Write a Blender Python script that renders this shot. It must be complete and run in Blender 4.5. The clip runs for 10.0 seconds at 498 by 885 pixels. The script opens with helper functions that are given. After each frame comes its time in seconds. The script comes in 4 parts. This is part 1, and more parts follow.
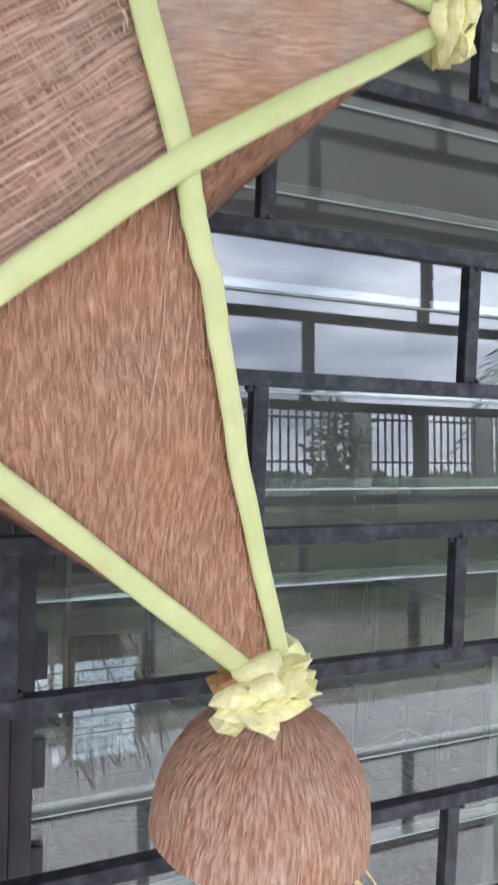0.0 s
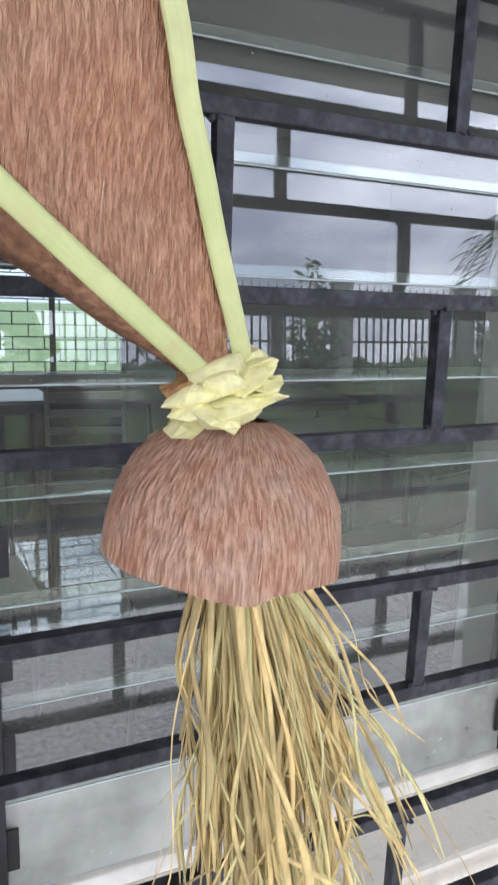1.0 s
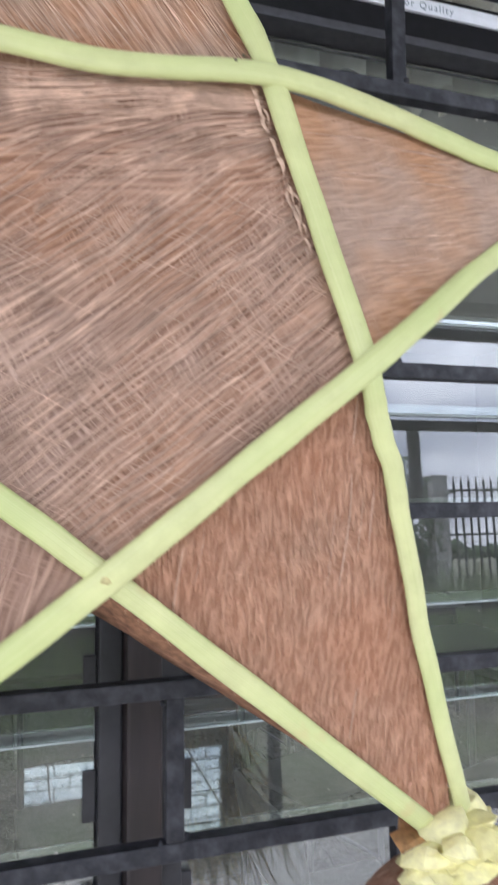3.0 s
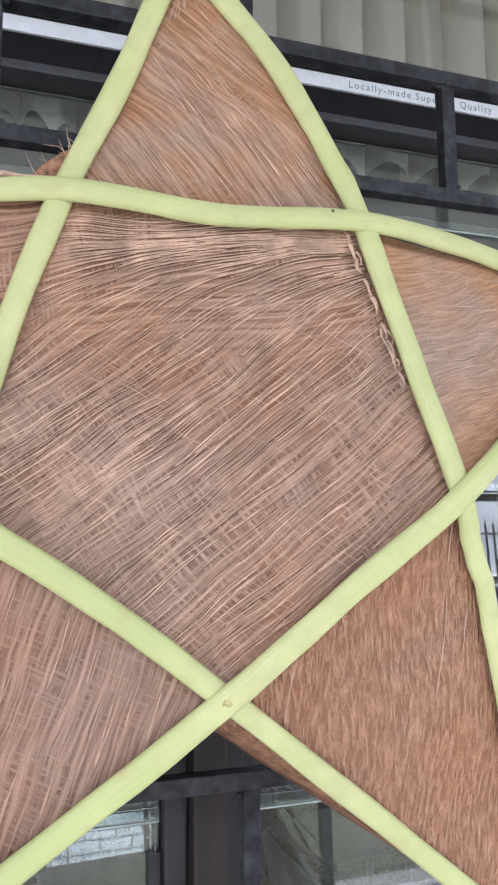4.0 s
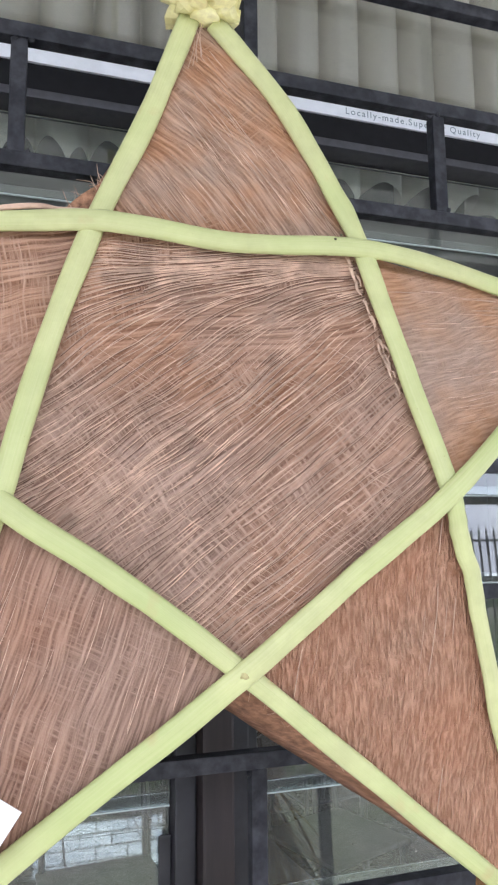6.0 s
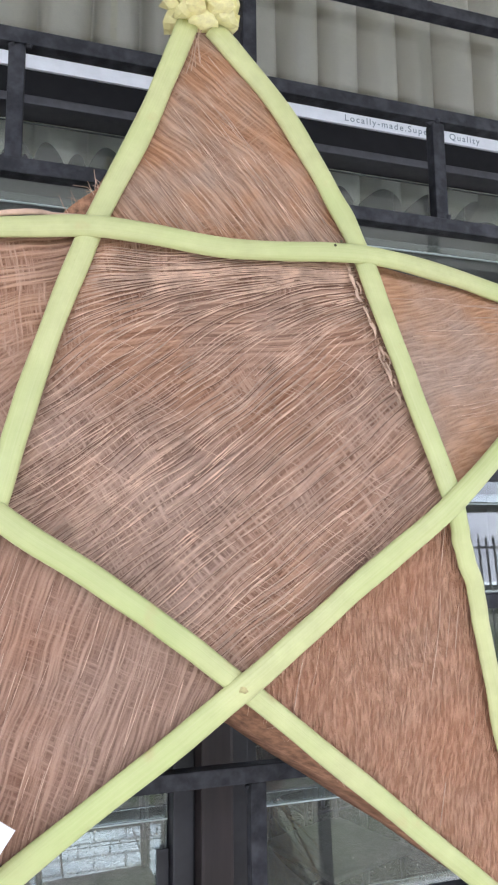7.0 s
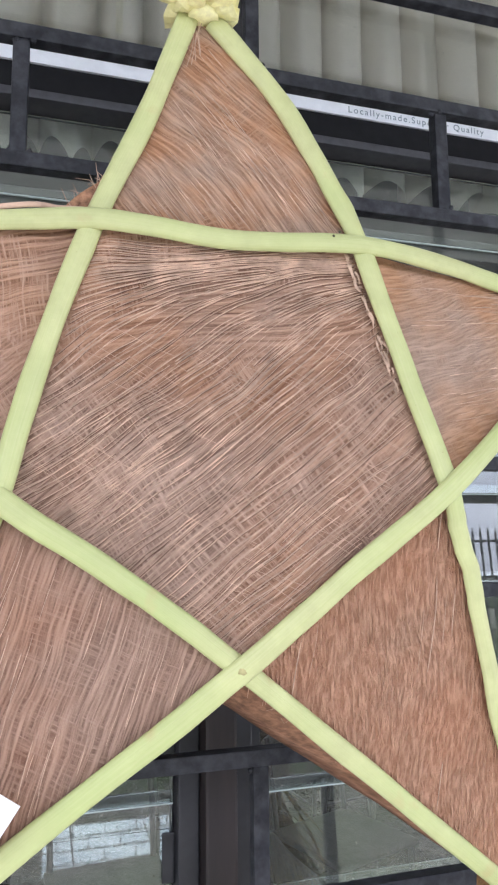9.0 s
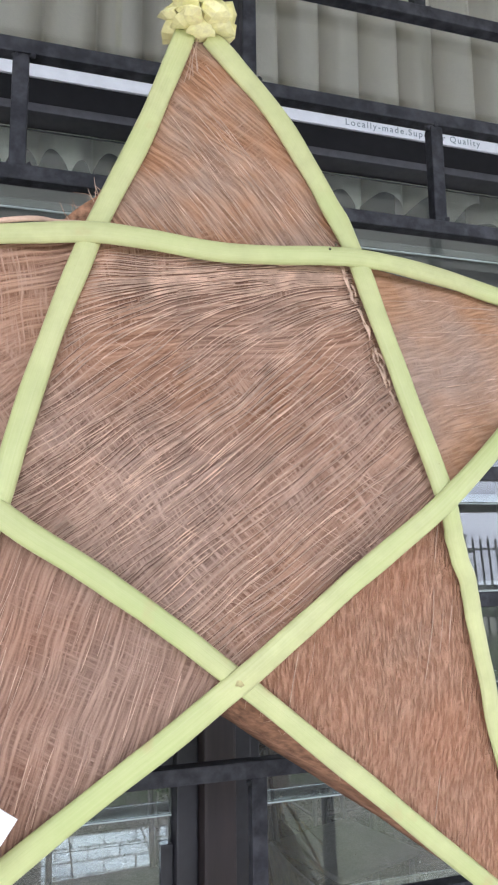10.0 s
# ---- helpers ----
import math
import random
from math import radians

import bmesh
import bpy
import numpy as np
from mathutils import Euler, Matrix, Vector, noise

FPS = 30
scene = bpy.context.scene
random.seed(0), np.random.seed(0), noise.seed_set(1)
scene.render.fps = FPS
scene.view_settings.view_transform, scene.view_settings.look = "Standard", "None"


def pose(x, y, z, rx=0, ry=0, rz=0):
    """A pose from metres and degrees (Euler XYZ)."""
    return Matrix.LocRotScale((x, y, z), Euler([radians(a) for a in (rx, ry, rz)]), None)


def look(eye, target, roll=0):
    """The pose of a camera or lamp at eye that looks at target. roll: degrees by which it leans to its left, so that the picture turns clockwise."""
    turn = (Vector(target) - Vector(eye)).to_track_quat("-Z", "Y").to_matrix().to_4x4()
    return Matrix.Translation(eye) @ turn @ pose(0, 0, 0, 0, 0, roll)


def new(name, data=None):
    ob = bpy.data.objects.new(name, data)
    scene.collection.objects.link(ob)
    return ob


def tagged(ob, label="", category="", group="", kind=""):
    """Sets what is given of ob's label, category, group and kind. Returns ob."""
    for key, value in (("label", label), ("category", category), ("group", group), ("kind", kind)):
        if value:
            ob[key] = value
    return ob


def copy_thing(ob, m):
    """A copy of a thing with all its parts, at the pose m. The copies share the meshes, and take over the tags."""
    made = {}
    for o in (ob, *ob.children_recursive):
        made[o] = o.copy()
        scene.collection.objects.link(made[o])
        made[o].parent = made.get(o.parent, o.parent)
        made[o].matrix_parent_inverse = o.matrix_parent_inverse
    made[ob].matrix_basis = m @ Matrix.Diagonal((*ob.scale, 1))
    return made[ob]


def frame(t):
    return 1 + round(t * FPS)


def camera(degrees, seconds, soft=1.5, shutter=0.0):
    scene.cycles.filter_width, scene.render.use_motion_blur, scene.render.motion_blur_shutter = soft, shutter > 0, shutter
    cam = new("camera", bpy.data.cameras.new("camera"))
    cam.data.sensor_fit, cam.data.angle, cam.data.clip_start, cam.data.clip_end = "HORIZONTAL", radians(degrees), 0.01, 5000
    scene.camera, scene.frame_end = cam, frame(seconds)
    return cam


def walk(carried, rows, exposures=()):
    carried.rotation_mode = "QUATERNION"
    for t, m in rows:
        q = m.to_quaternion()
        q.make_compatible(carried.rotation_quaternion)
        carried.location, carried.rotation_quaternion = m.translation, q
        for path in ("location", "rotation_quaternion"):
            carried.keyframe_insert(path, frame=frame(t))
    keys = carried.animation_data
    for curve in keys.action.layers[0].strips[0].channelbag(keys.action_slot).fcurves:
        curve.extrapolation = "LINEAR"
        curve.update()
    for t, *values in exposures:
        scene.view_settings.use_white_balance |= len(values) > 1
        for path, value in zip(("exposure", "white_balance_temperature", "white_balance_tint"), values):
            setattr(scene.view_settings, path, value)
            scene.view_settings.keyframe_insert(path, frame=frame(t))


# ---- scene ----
cam = camera(39.2, 10.0, soft=2.2, shutter=0.2)
PATH = [
    (0, (0.1505, 0.0209, 1.5025), (0.8282, 1.6217, 1.4329), 2.1),
    (0.5, (0.1723, 0.0444, 1.4468), (0.8683, 1.6225, 1.2197), 2.3),
    (1, (0.1775, 0.0478, 1.4016), (0.8935, 1.5964, 1.0597), 1.9),
    (1.5, (0.1766, 0.0444, 1.3737), (0.9083, 1.5643, 0.9474), 1.7),
    (2, (0.1636, 0.0357, 1.392), (0.8909, 1.5634, 0.9857), 1),
    (2.5, (0.1331, 0.0252, 1.479), (0.8221, 1.6139, 1.3059), -0.1),
    (2.6, (0.1175, 0.0348, 1.499), (0.8126, 1.6252, 1.3772), -0.2),
    (2.8, (0.1131, 0.0278, 1.5312), (0.6908, 1.6695, 1.5234), -0.2),
    (3, (0.087, 0.013, 1.5503), (0.6055, 1.6704, 1.6634), -0.4),
    (3.2, (0.0679, 0.0148, 1.5677), (0.5629, 1.6747, 1.7339), -0.4),
    (4.3, (0.027, -0.0174, 1.5904), (0.5133, 1.6391, 1.8079), -0.4),
    (4.5, (0.0209, -0.0296, 1.5834), (0.5002, 1.6278, 1.8035), -0.5),
    (5, (0.0139, -0.0374, 1.5817), (0.5072, 1.6173, 1.7992), -0.6),
    (6.5, (0.013, -0.0391, 1.5834), (0.5168, 1.6086, 1.8261), -0.6),
    (7, (0.0148, -0.0331, 1.5843), (0.5194, 1.6139, 1.8331), -0.6),
    (7.5, (0.0209, -0.0278, 1.5825), (0.5176, 1.6217, 1.8296), -0.8),
    (8, (0.0209, -0.0322, 1.5817), (0.515, 1.6182, 1.827), -0.8),
    (8.5, (0.0191, -0.04, 1.5808), (0.5142, 1.6112, 1.8192), -0.7),
    (9, (0.0183, -0.0409, 1.5799), (0.5011, 1.6139, 1.8139), -0.6),
    (9.5, (0.0183, -0.0426, 1.5808), (0.5055, 1.6104, 1.8218), -0.7),
    (10, (0.0191, -0.0435, 1.5817), (0.502, 1.6086, 1.8357), -0.7),
]
walk(cam, [(t, look(eye, target, roll)) for t, eye, target, roll in PATH], [
    (0.0, 1.13, 5950, 16), (0.5, 1.14, 5950, 16), (1.0, 1.04, 5950, 16), (1.5, 0.9, 5950, 16), (2.0, 0.91, 5950, 16), (2.5, 1.07, 5950, 16), (3.0, 1.13, 5950, 16), (10.0, 1.14, 5950, 16)])

# ---- world, sun, exposure ----
world = bpy.data.worlds.new("overcast_sky")
scene.world = world
world.use_nodes = True
wn, wl = world.node_tree.nodes, world.node_tree.links
wn.clear()
w_out = wn.new("ShaderNodeOutputWorld")
w_bg = wn.new("ShaderNodeBackground")
w_sky = wn.new("ShaderNodeTexSky")
w_sky.sky_type, w_sky.sun_disc = "NISHITA", False
w_sky.sun_elevation, w_sky.sun_rotation = radians(55), radians(200)
w_sky.air_density, w_sky.dust_density = 1.0, 3.0
w_co = wn.new("ShaderNodeTexCoord")
w_map = wn.new("ShaderNodeMapping")
w_map.inputs["Scale"].default_value = (1.6, 1.6, 5.0)
w_noise = wn.new("ShaderNodeTexNoise")
w_noise.inputs["Scale"].default_value, w_noise.inputs["Detail"].default_value = 2.2, 6.0
w_noise.inputs["Roughness"].default_value = 0.55
w_ramp = wn.new("ShaderNodeValToRGB")
w_ramp.color_ramp.elements[0].position, w_ramp.color_ramp.elements[0].color = 0.36, (4.8, 5.2, 6.4, 1)
w_ramp.color_ramp.elements[1].position, w_ramp.color_ramp.elements[1].color = 0.66, (15.0, 15.2, 15.8, 1)
w_mix = wn.new("ShaderNodeMix")
w_mix.data_type = "RGBA"
w_mix.inputs["Factor"].default_value = 0.88
wl.new(w_co.outputs["Generated"], w_map.inputs["Vector"])
wl.new(w_map.outputs["Vector"], w_noise.inputs["Vector"])
wl.new(w_noise.outputs["Fac"], w_ramp.inputs["Fac"])
wl.new(w_sky.outputs["Color"], w_mix.inputs[6])
w_sep = wn.new("ShaderNodeSeparateXYZ")
w_rise = wn.new("ShaderNodeMapRange")
w_rise.inputs["From Min"].default_value, w_rise.inputs["From Max"].default_value = 0.0, 1.0
w_rise.inputs["To Min"].default_value, w_rise.inputs["To Max"].default_value = 1.12, 1.95
w_scale = wn.new("ShaderNodeVectorMath")
w_scale.operation = "SCALE"
wl.new(w_co.outputs["Generated"], w_sep.inputs["Vector"])
wl.new(w_sep.outputs["Z"], w_rise.inputs["Value"])
wl.new(w_ramp.outputs["Color"], w_scale.inputs[0])
wl.new(w_rise.outputs["Result"], w_scale.inputs["Scale"])
wl.new(w_scale.outputs["Vector"], w_mix.inputs[7])
wl.new(w_mix.outputs[2], w_bg.inputs["Color"])
w_bg.inputs["Strength"].default_value = 0.15
wl.new(w_bg.outputs["Background"], w_out.inputs["Surface"])

sun = new("sun", bpy.data.lights.new("sun", "SUN"))
sun.data.energy, sun.data.angle, sun.data.color = 1.5, radians(25), (1.0, 0.96, 0.9)
sun.matrix_world = look((-3, -8, 12), (0, 0, 1))


# ---- materials ----
def material(name, base, rough=0.6, metal=0.0, spread=0.12, scale=40.0, bump=0.0, stretch=(1, 1, 1), turn=(0, 0, 0),
             second=None, second_scale=6.0, second_amount=0.35, per_object=0.0, spec=0.5, translucent=0.0):
    m = bpy.data.materials.new(name)
    m.use_nodes = True
    n, l = m.node_tree.nodes, m.node_tree.links
    b = n["Principled BSDF"]
    b.inputs["Roughness"].default_value, b.inputs["Metallic"].default_value = rough, metal
    b.inputs["Specular IOR Level"].default_value = spec
    co = n.new("ShaderNodeTexCoord")
    mp = n.new("ShaderNodeMapping")
    mp.inputs["Scale"].default_value = stretch
    mp0 = n.new("ShaderNodeMapping")
    mp0.inputs["Rotation"].default_value = [radians(a) for a in turn]
    l.new(co.outputs["Object"], mp0.inputs["Vector"])
    l.new(mp0.outputs["Vector"], mp.inputs["Vector"])
    fine = n.new("ShaderNodeTexNoise")
    fine.inputs["Scale"].default_value, fine.inputs["Detail"].default_value = scale, 8.0
    fine.inputs["Roughness"].default_value = 0.65
    l.new(mp.outputs["Vector"], fine.inputs["Vector"])
    large = n.new("ShaderNodeTexNoise")
    large.inputs["Scale"].default_value, large.inputs["Detail"].default_value = second_scale, 4.0
    l.new(co.outputs["Object"], large.inputs["Vector"])
    ramp = n.new("ShaderNodeValToRGB")
    ramp.color_ramp.elements[0].position, ramp.color_ramp.elements[1].position = 0.3, 0.7
    ramp.color_ramp.elements[0].color = (*[max(0.0, c * (1 - 2.2 * spread)) for c in base], 1)
    ramp.color_ramp.elements[1].color = (*[min(1.0, c * (1 + 2.2 * spread)) for c in base], 1)
    l.new(fine.outputs["Fac"], ramp.inputs["Fac"])
    colour = ramp.outputs["Color"]
    if second:
        mx = n.new("ShaderNodeMix")
        mx.data_type = "RGBA"
        sr = n.new("ShaderNodeValToRGB")
        sr.color_ramp.elements[0].position, sr.color_ramp.elements[1].position = 0.42, 0.68
        sr.color_ramp.elements[1].color = (second_amount, second_amount, second_amount, 1)
        l.new(large.outputs["Fac"], sr.inputs["Fac"])
        l.new(sr.outputs["Color"], mx.inputs["Factor"])
        l.new(colour, mx.inputs[6])
        mx.inputs[7].default_value = (*second, 1)
        colour = mx.outputs[2]
    if per_object:
        info = n.new("ShaderNodeObjectInfo")
        hs = n.new("ShaderNodeHueSaturation")
        mr = n.new("ShaderNodeMapRange")
        mr.inputs["To Min"].default_value, mr.inputs["To Max"].default_value = 1 - per_object, 1 + per_object
        l.new(info.outputs["Random"], mr.inputs["Value"])
        l.new(mr.outputs["Result"], hs.inputs["Value"])
        l.new(colour, hs.inputs["Color"])
        colour = hs.outputs["Color"]
    l.new(colour, b.inputs["Base Color"])
    if bump:
        bp = n.new("ShaderNodeBump")
        bp.inputs["Strength"].default_value, bp.inputs["Distance"].default_value = 1.0, bump
        l.new(fine.outputs["Fac"], bp.inputs["Height"])
        l.new(bp.outputs["Normal"], b.inputs["Normal"])
    if translucent:
        tr = n.new("ShaderNodeBsdfTranslucent")
        l.new(colour, tr.inputs["Color"])
        ms = n.new("ShaderNodeMixShader")
        ms.inputs["Fac"].default_value = translucent
        out = n["Material Output"]
        l.new(b.outputs["BSDF"], ms.inputs[1])
        l.new(tr.outputs["BSDF"], ms.inputs[2])
        l.new(ms.outputs["Shader"], out.inputs["Surface"])
    return m


def glass_material(name, tint, dust_haze=0.0):
    m = bpy.data.materials.new(name)
    m.use_nodes = True
    n, l = m.node_tree.nodes, m.node_tree.links
    b = n["Principled BSDF"]
    b.inputs["Base Color"].default_value = (*tint, 1)
    b.inputs["Roughness"].default_value, b.inputs["IOR"].default_value = 0.0, 1.72
    b.inputs["Transmission Weight"].default_value = 1.0
    co = n.new("ShaderNodeTexCoord")
    film, speck = n.new("ShaderNodeTexNoise"), n.new("ShaderNodeTexNoise")
    film.inputs["Scale"].default_value, film.inputs["Detail"].default_value = 9.0, 6.0
    speck.inputs["Scale"].default_value, speck.inputs["Detail"].default_value = 210.0, 1.0
    a, c = n.new("ShaderNodeMapRange"), n.new("ShaderNodeMapRange")
    a.inputs["From Min"].default_value, a.inputs["From Max"].default_value = 0.3, 0.7
    a.inputs["To Min"].default_value, a.inputs["To Max"].default_value = 0.5 * dust_haze, 1.5 * dust_haze
    c.inputs["From Min"].default_value, c.inputs["From Max"].default_value = 0.775, 0.8
    c.inputs["To Max"].default_value = 0.55
    add = n.new("ShaderNodeMath")
    add.operation, add.use_clamp = "ADD", True
    for tex in (film, speck):
        l.new(co.outputs["Object"], tex.inputs["Vector"])
    l.new(film.outputs["Fac"], a.inputs["Value"])
    l.new(speck.outputs["Fac"], c.inputs["Value"])
    l.new(a.outputs["Result"], add.inputs[0])
    l.new(c.outputs["Result"], add.inputs[1])
    # diffuse film: thin values are dust, strong ones a painted pale haze
    dust_veil = n.new("ShaderNodeBsdfDiffuse")
    dust_veil.inputs["Color"].default_value = (0.68, 0.68, 0.6, 1)
    mix = n.new("ShaderNodeMixShader")
    l.new(add.outputs[0], mix.inputs["Fac"])
    l.new(b.outputs["BSDF"], mix.inputs[1])
    l.new(dust_veil.outputs["BSDF"], mix.inputs[2])
    l.new(mix.outputs["Shader"], n["Material Output"].inputs["Surface"])
    return m


def woven(name, base, other, angle, pitch=0.0032, aspect=14.0, contrast=0.5, weft=0.4, bump=0.0011, patch=14.0, angle_2=None, change=(0.03, 0.07), crossing=84.0, pale=0.3, mapped=False):
    """Coarse plant-fibre cloth: long strands along angle, finer ones across, patches of a second colour."""
    m = bpy.data.materials.new(name)
    m.use_nodes = True
    n, l = m.node_tree.nodes, m.node_tree.links
    b = n["Principled BSDF"]
    b.inputs["Roughness"].default_value, b.inputs["Specular IOR Level"].default_value = 0.85, 0.2
    co = n.new("ShaderNodeTexCoord")
    place = co.outputs["Object"]
    if mapped:
        cut, lay = n.new("ShaderNodeSeparateXYZ"), n.new("ShaderNodeCombineXYZ")
        l.new(co.outputs["UV"], cut.inputs[0])
        l.new(cut.outputs["X"], lay.inputs["X"])
        l.new(cut.outputs["Y"], lay.inputs["Z"])
        place = lay.outputs[0]

    def tex(scale, detail, vector, rough=0.55):
        t = n.new("ShaderNodeTexNoise")
        t.inputs["Scale"].default_value, t.inputs["Detail"].default_value, t.inputs["Roughness"].default_value = scale, detail, rough
        l.new(vector, t.inputs["Vector"])
        return t

    def calc(op, a, c, clamp=False):
        k = n.new("ShaderNodeMath")
        k.operation, k.use_clamp = op, clamp
        for q, v in enumerate((a, c)):
            if isinstance(v, (int, float)):
                k.inputs[q].default_value = v
            else:
                l.new(v, k.inputs[q])
        return k.outputs[0]

    def ranged(v, a, c, lo=0.0, hi=1.0):
        k = n.new("ShaderNodeMapRange")
        for key, q in zip(("From Min", "From Max", "To Min", "To Max"), (a, c, lo, hi)):
            k.inputs[key].default_value = q
        l.new(v, k.inputs["Value"])
        return k.outputs["Result"]

    def shaded(kind, a, c, fac):
        k = n.new("ShaderNodeMix")
        k.data_type, k.blend_type = "RGBA", kind
        for q, v in ((6, a), (7, c)):
            if isinstance(v, tuple):
                k.inputs[q].default_value = (*v, 1)
            else:
                l.new(v, k.inputs[q])
        if isinstance(fac, float):
            k.inputs["Factor"].default_value = fac
        else:
            l.new(fac, k.inputs["Factor"])
        return k.outputs[2]

    warped = place
    for scale, amount in ((9.0, 0.022), (60.0, 0.0014)):
        t = tex(scale, 2.0, place)
        sc = n.new("ShaderNodeVectorMath")
        sc.operation = "SCALE"
        sc.inputs["Scale"].default_value = amount
        l.new(t.outputs["Color"], sc.inputs[0])
        ad = n.new("ShaderNodeVectorMath")
        l.new(warped, ad.inputs[0])
        l.new(sc.outputs["Vector"], ad.inputs[1])
        warped = ad.outputs["Vector"]

    def field(deg, pitch_, aspect_, seed):
        axes = []
        for way in ((-math.sin(radians(deg)), 0, math.cos(radians(deg))), (math.cos(radians(deg)), 0, math.sin(radians(deg)))):
            d = n.new("ShaderNodeVectorMath")
            d.operation = "DOT_PRODUCT"
            d.inputs[1].default_value = way
            l.new(warped, d.inputs[0])
            axes.append(d.outputs["Value"])
        c = n.new("ShaderNodeCombineXYZ")
        l.new(calc("MULTIPLY", axes[0], 1.5 / pitch_), c.inputs[0])
        l.new(calc("MULTIPLY", axes[1], 1.5 / pitch_ / aspect_), c.inputs[1])
        c.inputs[2].default_value = seed
        return ranged(tex(1.0, 2.5, c.outputs[0], 0.6).outputs["Fac"], 0.34, 0.66)

    def both(deg):
        return field(deg, pitch, aspect, 1.0), field(deg + crossing, pitch * 0.8, aspect * 0.6, 7.0)

    warp, woof = both(angle)
    large = tex(patch, 4.0, place)
    if angle_2 is not None:
        warp_2, woof_2 = both(angle_2)
        sep = n.new("ShaderNodeSeparateXYZ")
        l.new(warped, sep.inputs[0])
        turn_over = ranged(sep.outputs["Z"], *change)

        def blend(a, c):
            return calc("ADD", calc("MULTIPLY", a, calc("SUBTRACT", 1.0, turn_over)), calc("MULTIPLY", c, turn_over))
        warp, woof = blend(warp, warp_2), blend(woof, woof_2)
    loose = ranged(tex(patch * 1.7, 2.0, warped).outputs["Fac"], 0.28, 0.56)
    woof = calc("MULTIPLY", calc("MULTIPLY", woof, weft), loose)
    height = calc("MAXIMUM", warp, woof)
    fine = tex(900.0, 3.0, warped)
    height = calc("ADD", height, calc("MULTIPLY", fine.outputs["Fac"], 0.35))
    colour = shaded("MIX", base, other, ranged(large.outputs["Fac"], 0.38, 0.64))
    # the grooves' self-shadow is put into the colour: low spots are multiplied darker
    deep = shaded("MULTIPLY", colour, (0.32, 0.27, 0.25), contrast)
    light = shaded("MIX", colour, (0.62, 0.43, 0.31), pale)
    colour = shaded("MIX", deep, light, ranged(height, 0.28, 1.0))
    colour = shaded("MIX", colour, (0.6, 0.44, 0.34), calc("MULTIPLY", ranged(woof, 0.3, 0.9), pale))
    l.new(colour, b.inputs["Base Color"])
    bp = n.new("ShaderNodeBump")
    bp.inputs["Strength"].default_value, bp.inputs["Distance"].default_value = 1.0, bump
    l.new(height, bp.inputs["Height"])
    l.new(bp.outputs["Normal"], b.inputs["Normal"])
    return m


M_centre = woven("coconut_fibre_cloth_diagonal", (0.47, 0.245, 0.14), (0.405, 0.27, 0.205), 40, 0.0031, 30, 0.78, 0.8, 0.0014, 11, angle_2=12, pale=0.31)
M_leg = woven("coconut_fibre_cloth_upright", (0.55, 0.265, 0.15), (0.5, 0.28, 0.175), 92, 0.0033, 5.5, 0.5, 0.2, 0.0034, 15, pale=0.22)
M_point = woven("coconut_fibre_cloth_slanted", (0.5, 0.245, 0.12), (0.46, 0.32, 0.235), -52, 0.0029, 22, 0.68, 0.55, 0.0011, 22, angle_2=-40, change=(0.14, 0.2), pale=0.22)
M_arm = woven("coconut_fibre_cloth_level", (0.49, 0.265, 0.14), (0.42, 0.295, 0.22), 20, 0.0026, 12, 0.45, 0.5, 0.0008, 15, pale=0.15)
M_steep = woven("coconut_fibre_cloth_steep", (0.38, 0.195, 0.12), (0.375, 0.24, 0.175), 72, 0.003, 26, 0.68, 0.55, 0.0012, 11, pale=0.22)
M_shell = woven("coconut_husk_shell", (0.45, 0.215, 0.13), (0.48, 0.3, 0.205), 90, 0.0028, 5, 0.5, 0.0, 0.0016, 55, pale=0.34, mapped=True)
M_body = material("dark_fibre_backing", (0.32, 0.17, 0.1), 0.9, spread=0.3, scale=200, stretch=(1, 0.3, 1), bump=0.0008,
                  second=(0.17, 0.085, 0.045), second_scale=25, second_amount=0.6, spec=0.2)
M_strand = material("pale_fibre", (0.56, 0.385, 0.28), 0.7, spread=0.2, scale=60, spec=0.3)
# near-black brown that stands for shade in the gaps between strands
M_gap = material("strand_gap_shade", (0.15, 0.08, 0.055), 0.85, spread=0.2, scale=60, spec=0.2)
